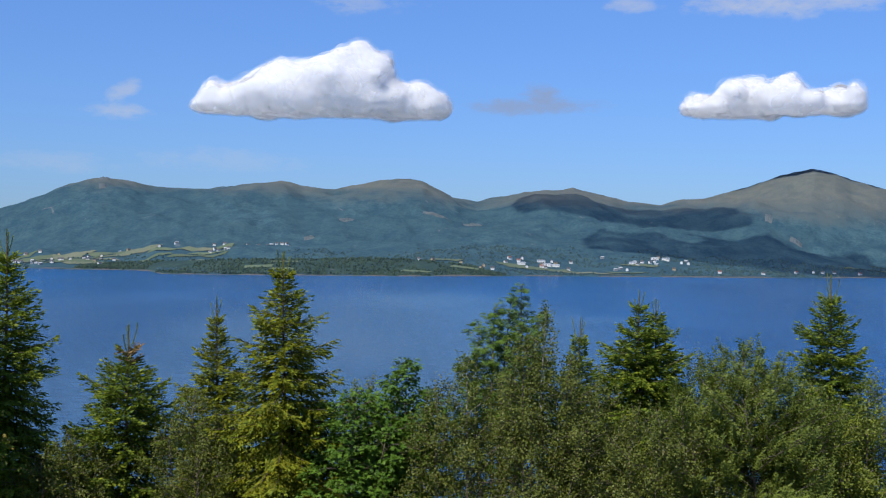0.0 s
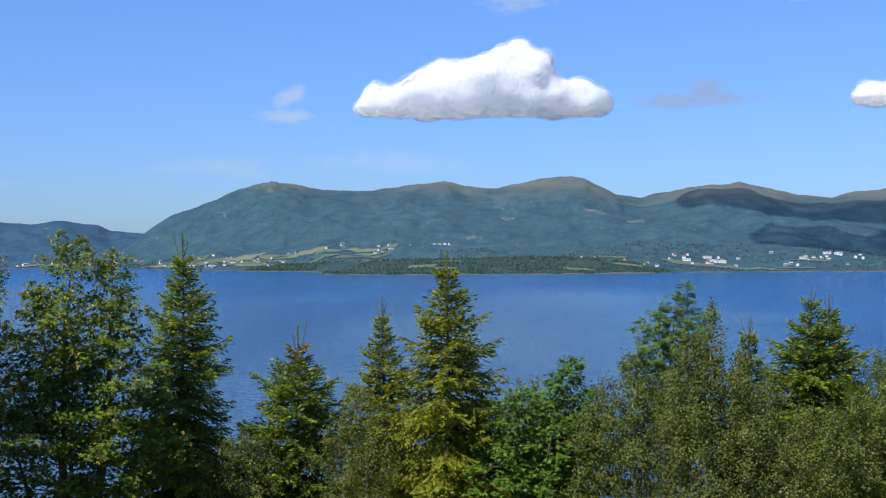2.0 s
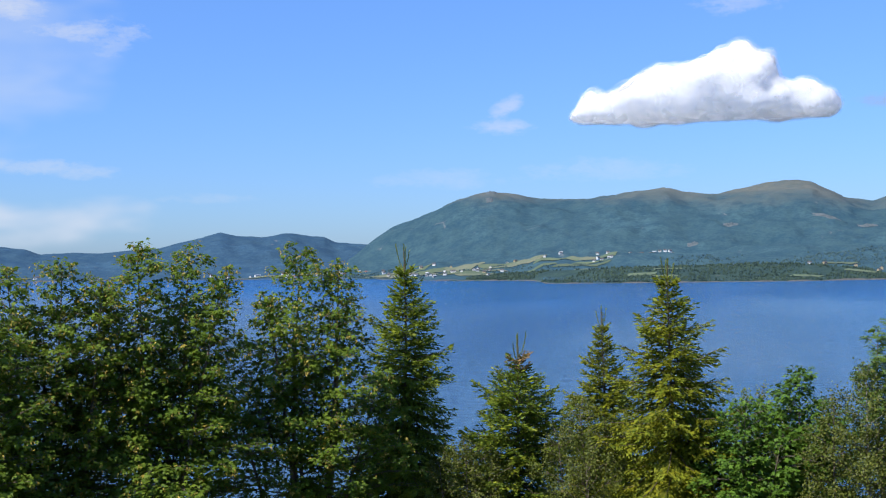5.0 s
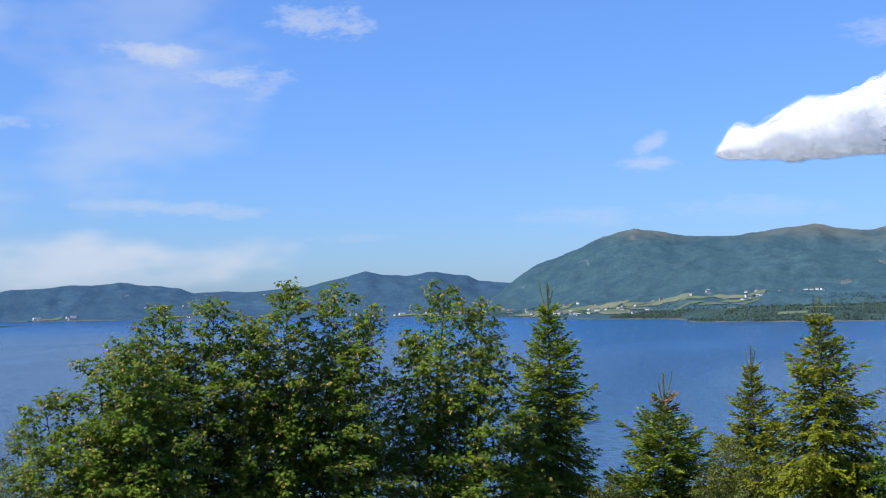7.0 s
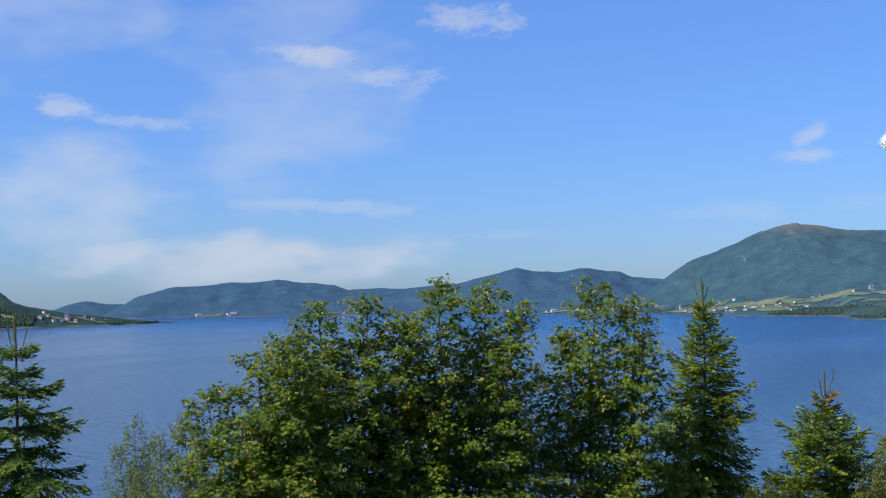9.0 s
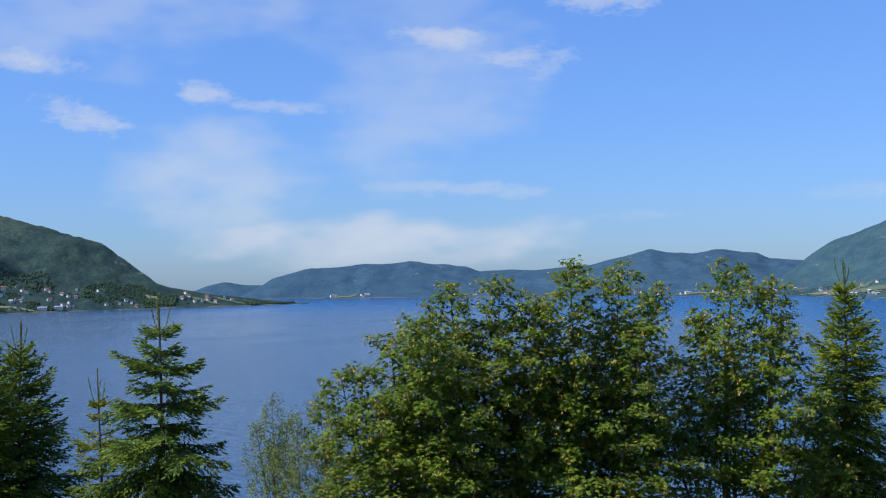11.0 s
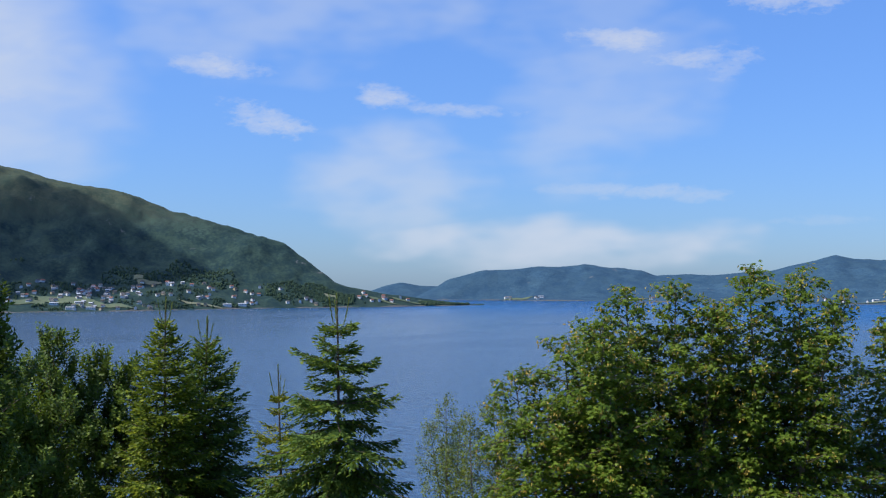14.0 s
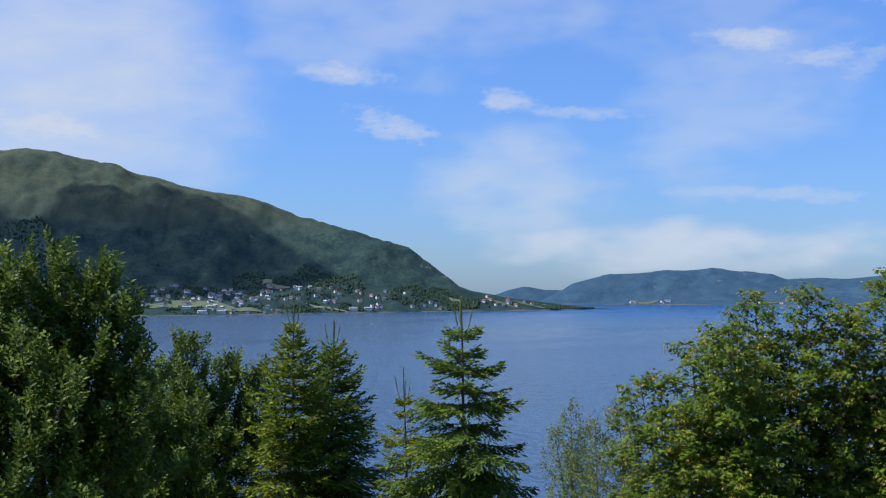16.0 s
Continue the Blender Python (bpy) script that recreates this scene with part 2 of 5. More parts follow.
# distance haze is painted in: blue mixed into the fell, hill and far-wood colours
M_MASSIF = mountain_material("hazed_wooded_fell", (0.026, 0.066, 0.096), (0.048, 0.098, 0.116), (0.126, 0.134, 0.12), (0.084, 0.106, 0.108), 185.0, 275.0, 0.03)
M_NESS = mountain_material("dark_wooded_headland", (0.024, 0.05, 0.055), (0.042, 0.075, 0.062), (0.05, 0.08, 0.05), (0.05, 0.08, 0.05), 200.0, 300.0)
M_HILLS = mountain_material("hazed_wooded_hills", (0.026, 0.066, 0.118), (0.042, 0.09, 0.136), (0.05, 0.098, 0.134), (0.044, 0.086, 0.126), 150.0, 330.0)
# woods blued here to put the slope's sky-lit shade into the colour
M_LEFT = mountain_material("wooded_mountainside", (0.014, 0.036, 0.042), (0.036, 0.066, 0.054), (0.08, 0.096, 0.062), (0.034, 0.058, 0.046), 190.0, 330.0, patchy=0.6)
M_WOODS = leafy("hazed_far_woods", (0.036, 0.076, 0.094), (0.066, 0.114, 0.112), rough=0.9, through=0.05, patch_scale=0.01)
M_WOODS_NESS = leafy("headland_woods", (0.018, 0.04, 0.042), (0.062, 0.098, 0.066), rough=0.9, through=0.05, patch_scale=0.012)
M_WOODS_GREEN = leafy("mountainside_woods", (0.022, 0.05, 0.04), (0.055, 0.092, 0.05), rough=0.9, through=0.05, patch_scale=0.015)


def water_material():
    m, n, p, _ = material("fjord_water")
    at = world_place(n)
    wind = n.span(n.noise(n.add("ShaderNodeVectorMath", at, (1.0, 0.35, 1.0), operation="MULTIPLY").outputs[0], 0.0022, 4.0, 0.6, 0.8), 0.35, 0.7)
    sep = n.add("ShaderNodeSeparateXYZ", at)

    # soft ellipses: paler sky mirrored in the water, painted into its base colour
    def sheen_lane(x, y, rx, ry):
        dx, dy = n.math("DIVIDE", n.math("SUBTRACT", sep.outputs[0], x), rx), n.math("DIVIDE", n.math("SUBTRACT", sep.outputs[1], y), ry)
        r = n.math("ADD", n.math("MULTIPLY", dx, dx), n.math("MULTIPLY", dy, dy))
        return n.span(n.math("ADD", r, n.math("MULTIPLY", wind, -0.5)), 1.5, 0.0)

    sheened, west = sheen_lane(-40.0, 900.0, 190.0, 900.0), sheen_lane(-1900.0, 700.0, 1750.0, 1200.0)
    swell = n.noise(n.add("ShaderNodeVectorMath", at, (0.6, 1.0, 1.0), operation="MULTIPLY").outputs[0], 0.2, 4.0, 0.62, 0.4)
    calm = n.mix(wind, (0.0015, 0.056, 0.18, 1), (0.004, 0.074, 0.205, 1))
    deep = n.mix(n.math("MULTIPLY", sheened, n.span(wind, 0.0, 1.0, 0.6, 1.0)), calm, (0.055, 0.135, 0.235, 1))
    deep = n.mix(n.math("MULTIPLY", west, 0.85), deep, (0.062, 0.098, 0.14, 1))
    # light and dark sides of the ripples, painted as a factor on the colour
    ripple_shade = n.span(swell, 0.32, 0.68, 0.6, 1.5, smooth=False)
    n.put(p.inputs["Base Color"], n.add("ShaderNodeVectorMath", deep, n.add("ShaderNodeCombineXYZ", ripple_shade, ripple_shade, ripple_shade), operation="MULTIPLY").outputs[0])
    p.inputs["IOR"].default_value = 1.33
    n.put(p.inputs["Roughness"], n.math("ADD", 0.15, n.math("MULTIPLY", wind, 0.12)))
    chop = n.noise(at, 0.5, 5.0, 0.65, 0.3)
    b1 = n.add("ShaderNodeBump")
    b1.inputs["Strength"].default_value, b1.inputs["Distance"].default_value = 1.0, 2.0
    n.put(b1.inputs["Height"], n.math("ADD", n.math("MULTIPLY", chop, 0.35), swell))
    n.put(p.inputs["Normal"], b1)
    return m


M_WATER = water_material()


# ---- mesh helpers ----
def mesh_of(name, V, F, mats, index=None, smooth=False):
    """A mesh from arrays of corners and of equal-sided faces."""
    V, F = np.asarray(V, float).reshape(-1, 3), np.asarray(F, int)
    me = bpy.data.meshes.new(name)
    me.vertices.add(len(V))
    me.vertices.foreach_set("co", V.ravel())
    me.loops.add(F.size)
    me.loops.foreach_set("vertex_index", F.ravel())
    me.polygons.add(len(F))
    me.polygons.foreach_set("loop_start", np.arange(len(F)) * F.shape[1])
    for m in mats if isinstance(mats, (list, tuple)) else [mats]:
        me.materials.append(m)
    if index is not None:
        me.polygons.foreach_set("material_index", np.asarray(index, int))
    me.polygons.foreach_set("use_smooth", np.full(len(F), bool(smooth)))
    me.update(calc_edges=True)
    return me


def put(name, me, parent=None, label=""):
    ob = new(name, me)
    if parent is not None:
        ob.parent = parent
    return tagged(ob, label=label)


def part(name, bm, mat, parent, label=""):
    me = bpy.data.meshes.new(name)
    bm.to_mesh(me)
    bm.free()
    me.materials.append(mat)
    return put(name, me, parent, label)


def empty(name, at, turn=0.0):
    ob = new(name)
    ob.matrix_world = pose(*at, 0, 0, turn)
    return ob


def lattice(ix, iy, seed):
    h = (ix * 374761393 + iy * 668265263 + seed * 1442695041) & 0x7FFFFFFF
    h = ((h ^ (h >> 13)) * 1274126177) & 0x7FFFFFFF
    return ((h ^ (h >> 16)) & 0xFFFF) / 65535.0


def vnoise(x, y, seed=0):
    x, y = np.asarray(x, float), np.asarray(y, float)
    ix, iy = np.floor(x).astype(np.int64), np.floor(y).astype(np.int64)
    fx, fy = x - ix, y - iy
    fx, fy = fx * fx * (3 - 2 * fx), fy * fy * (3 - 2 * fy)
    a, b = lattice(ix, iy, seed), lattice(ix + 1, iy, seed)
    c, d = lattice(ix, iy + 1, seed), lattice(ix + 1, iy + 1, seed)
    return (a + (b - a) * fx) * (1 - fy) + (c + (d - c) * fx) * fy - 0.5


def fbm(x, y, seed=0, octaves=5, gain=0.5):
    s, a, f = 0.0, 1.0, 1.0
    for k in range(octaves):
        s = s + a * vnoise(x * f, y * f, seed + k)
        a, f = a * gain, f * 2.03
    return s


def curve_of(pairs):
    xs, ys = [p[0] for p in pairs], [p[1] for p in pairs]
    def f(x):
        # softened: the mean of the broken line over a small neighbourhood
        x = np.asarray(x, float)
        return (np.interp(x - 0.12, xs, ys) + 2 * np.interp(x, xs, ys) + np.interp(x + 0.12, xs, ys)) / 4
    return f


def polar(az, d):
    a = np.radians(az)
    return d * np.sin(a), d * np.cos(a)


# ---- the ground under everything, and the water ----
def ground_z(x, y):
    """The hillside falls from the viewpoint to the fjord, and rises behind it."""
    x, y = np.asarray(x, float), np.asarray(y, float)
    d = np.hypot(x, y)
    ahead = np.where(d > 1e-6, (y * 0.85 - x * 0.5) / np.maximum(d, 1e-6), 0.0)
    fall = np.clip(ahead + 0.55, 0, 1)
    z = EYE - 1.7 - fall * 0.34 * np.maximum(d - 3, 0) + (1 - fall) * 0.16 * np.minimum(d, 600)
    z = z + 1.6 * fbm(x / 19, y / 19, 5, 3) * np.clip((d - 6) / 20, 0, 1)
    return np.maximum(z, -9.0)


def build_ground():
    rings = np.concatenate([[0.01], np.geomspace(1.5, 4980, 90)])
    turns = np.radians(np.arange(0, 360, 2.5))
    R, A = np.meshgrid(rings, turns, indexing="ij")
    X, Y = R * np.sin(A) + 0.7, R * np.cos(A) - 0.4
    Z = ground_z(X, Y)
    k, m = len(rings), len(turns)
    i, j = np.meshgrid(np.arange(k - 1), np.arange(m), indexing="ij")
    j2 = (j + 1) % m
    F = np.stack([i * m + j, i * m + j2, (i + 1) * m + j2, (i + 1) * m + j], -1).reshape(-1, 4)
    tagged(put("ground", mesh_of("ground", np.stack([X, Y, Z], -1), F, M_GRASS, smooth=True)), "grassy hillside falling to the fjord and its bed", "ground", kind="structure")
    a = np.radians(np.arange(0, 360, 2.0))
    V = np.concatenate([[[0, 0, 0]], np.stack([4985 * np.sin(a), 4985 * np.cos(a), 0 * a], -1)])
    n = len(a)
    F = np.stack([np.zeros(n, int), 1 + (np.arange(n) + 1) % n, 1 + np.arange(n)], -1)
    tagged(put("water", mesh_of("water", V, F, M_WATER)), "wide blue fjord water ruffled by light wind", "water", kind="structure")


build_ground()


# ---- the far shores, shaped to fit the camera's view: shore distance, crest distance, crest elevation, foreland height by azimuth ----
class Land:
    def __init__(self, span, shore, crest, rise, fore, share, rough, seed):
        self.span, self.share, self.rough, self.seed = span, share, rough, seed
        self.shore, self.crest, self.rise, self.fore = curve_of(shore), curve_of(crest), curve_of(rise), curve_of(fore)

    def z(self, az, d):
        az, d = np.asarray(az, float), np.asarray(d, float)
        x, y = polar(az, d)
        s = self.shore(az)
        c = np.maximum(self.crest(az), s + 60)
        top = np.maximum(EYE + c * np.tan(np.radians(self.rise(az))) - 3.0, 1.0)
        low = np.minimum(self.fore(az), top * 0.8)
        even = sum(self.shore(az + k) for k in (-3, -2, -1, 0, 1, 2, 3)) / 7      # the slope's foot runs straighter than the shore
        foot = np.maximum(even + self.share * (c - even), s + 25)
        u = (d - s) / (c - s)
        v = np.clip((d - foot) / np.maximum(c - foot, 20), 0, 1)
        front = low * np.clip((d - s) / (foot - s), 0, 1) ** 1.15
        slope = (top - low) * (0.55 * np.sin(v * math.pi / 2) + 0.45 * (1 - np.cos(v * math.pi)) / 2)
        back = np.where(u > 1, -top * np.clip((u - 1) * 1.3, 0, 1.3) ** 1.6, 0.0)
        n = self.rough * (fbm(x / 330, y / 330, self.seed + 9, 4) * 52 + fbm(x / 75, y / 75, self.seed + 31, 4) * 14)
        n = n * np.clip(u * 2.2, 0, 1) * np.clip(top / 150, 0.1, 1) * (1 - 0.72 * np.exp(-((u - 1) / 0.16) ** 2))
        crest_n = self.rough * fbm(x / 42, y / 42, self.seed + 60, 4) * 5 * np.clip(top / 150, 0.3, 1)
        edge = 5.0 * fbm(az * 1.6, az * 0 + self.seed, self.seed, 4) * np.clip(u * 14, 0, 1) * np.clip(1 - u * 2.5, 0, 1)
        z = 0.8 + front + slope + back + n + edge + crest_n * np.clip(u * 2, 0, 1)
        return np.where(u < 0, np.maximum(-6.0, u * 160), np.where(u < 1, np.maximum(z, 0.4 + 40 * u * 0.05), z))

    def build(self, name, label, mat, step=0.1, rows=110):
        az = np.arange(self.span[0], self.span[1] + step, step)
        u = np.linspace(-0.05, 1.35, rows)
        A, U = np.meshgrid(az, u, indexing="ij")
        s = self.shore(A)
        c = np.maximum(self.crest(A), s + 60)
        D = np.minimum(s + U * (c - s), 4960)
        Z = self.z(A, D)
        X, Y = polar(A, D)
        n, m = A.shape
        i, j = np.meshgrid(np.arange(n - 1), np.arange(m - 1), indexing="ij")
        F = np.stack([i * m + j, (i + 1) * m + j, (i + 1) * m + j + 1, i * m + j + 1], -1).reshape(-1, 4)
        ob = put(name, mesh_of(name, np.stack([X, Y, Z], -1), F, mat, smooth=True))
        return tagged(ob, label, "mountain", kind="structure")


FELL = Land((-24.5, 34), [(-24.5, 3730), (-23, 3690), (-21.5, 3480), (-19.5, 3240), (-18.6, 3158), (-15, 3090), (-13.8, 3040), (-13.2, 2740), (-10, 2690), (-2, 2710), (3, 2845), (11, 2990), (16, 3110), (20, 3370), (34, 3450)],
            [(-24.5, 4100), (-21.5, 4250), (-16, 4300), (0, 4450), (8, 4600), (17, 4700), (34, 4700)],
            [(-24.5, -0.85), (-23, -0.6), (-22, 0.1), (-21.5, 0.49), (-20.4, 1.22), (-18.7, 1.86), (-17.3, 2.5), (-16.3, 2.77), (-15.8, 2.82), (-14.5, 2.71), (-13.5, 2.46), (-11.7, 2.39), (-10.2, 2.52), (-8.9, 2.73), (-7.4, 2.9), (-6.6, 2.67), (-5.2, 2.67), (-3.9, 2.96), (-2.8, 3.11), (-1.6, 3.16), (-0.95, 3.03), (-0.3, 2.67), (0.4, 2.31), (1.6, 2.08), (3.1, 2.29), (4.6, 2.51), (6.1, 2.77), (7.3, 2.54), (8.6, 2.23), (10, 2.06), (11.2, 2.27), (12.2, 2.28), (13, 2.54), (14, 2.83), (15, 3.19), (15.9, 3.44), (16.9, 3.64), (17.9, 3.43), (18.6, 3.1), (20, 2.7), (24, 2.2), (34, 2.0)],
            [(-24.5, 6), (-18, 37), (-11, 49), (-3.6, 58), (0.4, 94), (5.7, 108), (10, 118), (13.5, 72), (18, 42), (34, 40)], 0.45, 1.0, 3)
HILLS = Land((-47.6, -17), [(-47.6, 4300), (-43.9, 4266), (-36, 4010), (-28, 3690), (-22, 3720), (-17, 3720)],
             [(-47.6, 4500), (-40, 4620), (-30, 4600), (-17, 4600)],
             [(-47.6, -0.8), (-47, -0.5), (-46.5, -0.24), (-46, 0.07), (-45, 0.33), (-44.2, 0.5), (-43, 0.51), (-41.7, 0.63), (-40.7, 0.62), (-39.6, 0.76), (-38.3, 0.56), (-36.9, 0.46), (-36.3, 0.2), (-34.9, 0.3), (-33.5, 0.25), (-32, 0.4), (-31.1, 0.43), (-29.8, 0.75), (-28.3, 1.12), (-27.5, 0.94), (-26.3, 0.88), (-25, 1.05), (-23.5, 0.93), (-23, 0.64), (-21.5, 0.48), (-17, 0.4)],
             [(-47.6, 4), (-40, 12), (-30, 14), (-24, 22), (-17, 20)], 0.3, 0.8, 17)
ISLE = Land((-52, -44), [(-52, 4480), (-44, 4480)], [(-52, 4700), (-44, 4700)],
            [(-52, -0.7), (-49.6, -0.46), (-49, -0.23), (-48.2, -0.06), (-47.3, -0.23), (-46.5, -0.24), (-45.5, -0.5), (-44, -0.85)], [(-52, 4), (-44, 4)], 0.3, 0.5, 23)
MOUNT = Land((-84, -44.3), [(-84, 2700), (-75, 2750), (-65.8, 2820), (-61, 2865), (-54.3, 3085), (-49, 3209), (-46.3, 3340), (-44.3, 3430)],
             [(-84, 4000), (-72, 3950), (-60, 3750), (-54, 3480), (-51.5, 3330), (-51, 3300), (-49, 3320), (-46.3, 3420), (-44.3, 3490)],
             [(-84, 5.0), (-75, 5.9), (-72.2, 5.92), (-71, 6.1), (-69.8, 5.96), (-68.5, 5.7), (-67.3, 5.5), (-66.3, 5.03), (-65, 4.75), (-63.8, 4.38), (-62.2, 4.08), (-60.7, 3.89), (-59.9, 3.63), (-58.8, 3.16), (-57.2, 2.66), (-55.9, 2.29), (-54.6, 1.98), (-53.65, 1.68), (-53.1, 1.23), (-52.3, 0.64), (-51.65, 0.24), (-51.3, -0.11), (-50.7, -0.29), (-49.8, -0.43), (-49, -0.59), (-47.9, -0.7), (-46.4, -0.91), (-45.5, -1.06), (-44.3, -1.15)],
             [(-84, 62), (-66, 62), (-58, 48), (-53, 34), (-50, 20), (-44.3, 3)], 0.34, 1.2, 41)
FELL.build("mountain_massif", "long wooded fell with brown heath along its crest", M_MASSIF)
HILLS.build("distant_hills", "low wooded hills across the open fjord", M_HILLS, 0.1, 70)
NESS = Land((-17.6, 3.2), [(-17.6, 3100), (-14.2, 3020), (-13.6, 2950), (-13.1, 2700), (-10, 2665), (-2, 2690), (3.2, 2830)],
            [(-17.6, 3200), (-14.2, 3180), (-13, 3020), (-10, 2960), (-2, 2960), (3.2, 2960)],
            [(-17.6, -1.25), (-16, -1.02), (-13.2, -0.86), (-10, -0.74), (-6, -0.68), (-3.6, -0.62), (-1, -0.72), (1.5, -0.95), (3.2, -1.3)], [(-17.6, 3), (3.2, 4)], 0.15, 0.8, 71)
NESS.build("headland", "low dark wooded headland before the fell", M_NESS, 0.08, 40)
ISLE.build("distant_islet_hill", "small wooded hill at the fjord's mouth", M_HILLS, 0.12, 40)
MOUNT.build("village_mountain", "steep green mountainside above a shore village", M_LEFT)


# ---- clouds: heaped cumulus with soft, torn edges ----
def cloud_material(name, alpha, scale, least=0.2):
    m, n, p, out = material(name)
    at = n.add("ShaderNodeTexCoord").outputs["Object"]
    p.inputs["Base Color"].default_value = (0.98, 0.98, 0.98, 1)
    p.inputs["Roughness"].default_value, p.inputs["Specular IOR Level"].default_value = 1.0, 0.0
    if alpha > 0.9:
        # light wanders through the thick body
        p.inputs["Subsurface Weight"].default_value, p.inputs["Subsurface Scale"].default_value = 1.0, 150.0
        p.inputs["Subsurface Radius"].default_value = (1.0, 1.0, 1.0)
        p.inputs["Base Color"].default_value = (0.94, 0.94, 0.95, 1)
    tr = n.add("ShaderNodeBsdfTranslucent")
    tr.inputs[0].default_value = (0.97, 0.97, 0.98, 1)
    body = n.add("ShaderNodeMixShader", 0.5, p.outputs[0], tr.outputs[0])
    if alpha > 0.9:
        m.node_tree.links.new(body.outputs[0], out.inputs[0])
        return m
    clear = n.add("ShaderNodeBsdfTransparent")
    torn = n.math("MULTIPLY", n.span(n.noise(at, scale, 2.0, 0.5), 0.36, 0.62, least, 1.0), alpha)
    mixed = n.add("ShaderNodeMixShader", torn, clear.outputs[0], body.outputs[0])
    m.node_tree.links.new(mixed.outputs[0], out.inputs[0])
    return m


M_CLOUD = [cloud_material("cloud_core", 1.0, 0.02)] + [cloud_material("cloud_fringe", a, s, 0.3) for a, s in ((0.32, 0.012), (0.18, 0.014), (0.09, 0.016))]
# see-through bodies for the unseen clouds: opacity sets how deep their shade is
M_CLOUD_THIN = [cloud_material("thin_cloud_core", 0.3, 0.01, 0.5), cloud_material("thin_cloud_fringe", 0.2, 0.01, 0.4)]
M_CLOUD_BROAD = [cloud_material("broad_cloud_core", 0.36, 0.01, 0.6), cloud_material("broad_cloud_fringe", 0.24, 0.01, 0.4)]


def cumulus(label, az, base_el, dist, heaps, depth, seed, fine=13.0, even=40, group="fair-weather clouds", mats=M_CLOUD, spread=1.0):
    """heaps: (offset across, top above the base, half width), in metres; the base is nearly flat."""
    rng = np.random.default_rng(seed)
    bm = bmesh.new()
    for off, top, half in heaps:
        count = max(5, int(half * 2 * top / 1500) + 6)
        for k in range(count):
            a, b = rng.uniform(-1, 1), rng.uniform(-1, 1)
            if a * a + b * b > 1:
                a, b = a * 0.6, b * 0.6
            dome = max(0.3, 1 - a ** 4 * 0.6 - b * b * 0.4)
            r = rng.uniform(0.3, 0.52) * min(top, half) * (0.7 + 0.3 * dome)
            zz = rng.uniform(0.15, 1.0) * (top * dome - r * 0.9)
            m = Matrix.Translation((off + a * half * 0.85, b * depth * 0.5, max(r * 0.55, zz))) @ Matrix.Diagonal((r * 1.12, r * 1.12, r, 1))
            bmesh.ops.create_icosphere(bm, subdivisions=2, radius=1.0, matrix=m)
        # a flat skirt along the base
        for k in range(3):
            m = Matrix.Translation((off + (k - 1) * half * 0.55, 0, top * 0.13)) @ Matrix.Diagonal((half * 0.55, depth * 0.42, top * 0.17, 1))
            bmesh.ops.create_icosphere(bm, subdivisions=3, radius=1.0, matrix=m)
    tmp_me = bpy.data.meshes.new("heap")
    bm.to_mesh(tmp_me)
    bm.free()
    tmp = new("heap", tmp_me)
    rm = tmp.modifiers.new("remesh", "REMESH")
    rm.mode, rm.voxel_size = "VOXEL", fine
    sm = tmp.modifiers.new("smooth", "SMOOTH")
    sm.factor, sm.iterations = 0.6, even
    got = bpy.data.meshes.new_from_object(tmp.evaluated_get(bpy.context.evaluated_depsgraph_get()))
    bpy.data.objects.remove(tmp)
    n = len(got.vertices)
    V, N = np.empty(n * 3), np.empty(n * 3)
    got.vertices.foreach_get("co", V)
    got.vertices.foreach_get("normal", N)
    V, N = V.reshape(-1, 3), N.reshape(-1, 3)
    F = np.array([list(p.vertices) if len(p.vertices) == 4 else [*p.vertices, p.vertices[0]] for p in got.polygons], int)
    layers, faces, index = [], [], []
    grow = 1.0
    for k, out in enumerate((-2.0, 2.5 * spread, 6.5 * spread, 11.5 * spread)[:len(mats)]):
        puff = np.zeros(n)
        for s, amp in ((75.0, 15.0), (34.0, 9.0)):
            puff += amp * (0.5 - np.abs(fbm((V[:, 0] + V[:, 1] * 0.6) / s, (V[:, 2] - V[:, 1] * 0.4) / s, seed + k, 2)) * 2)
        under = np.clip(V[:, 2] / 60.0, 0.15, 1.0)
        layers.append(V + N * (puff * 0.75 * under + out * (0.6 + 0.4 * under))[:, None])
        faces.append(F + k * n)
        index.append(np.full(len(F), k))
    x, y = polar(az, dist)
    ob = empty("cloud", (float(x), float(y), EYE + dist * math.tan(radians(base_el))), -az)
    put("core", mesh_of("core", layers[0], faces[0], mats[0], smooth=True), ob)
    put("fringe", mesh_of("fringe", np.concatenate(layers[1:]), np.concatenate(faces[1:]) - n, mats[1:], np.concatenate(index[1:]) - 1, smooth=True), ob, "soft torn edge")
    bpy.data.meshes.remove(got)
    return tagged(ob, label, "cloud", group)


cumulus("bright white heaped cumulus cloud with a flat base", -5.9, 6.05, 4400,
        [(-400, 118, 62), (-340, 138, 72), (-235, 160, 105), (-135, 206, 112), (-20, 232, 112), (75, 268, 105), (150, 278, 100), (205, 270, 72), (310, 150, 100), (385, 120, 80), (425, 80, 60)], 300, 5)
cumulus("ragged white cumulus cloud beside the mountain top", 15.2, 6.2, 4500,
        [(-235, 95, 90), (-110, 140, 105), (5, 142, 115), (114, 95, 80), (240, 125, 72)], 240, 9, 9.0, 30)


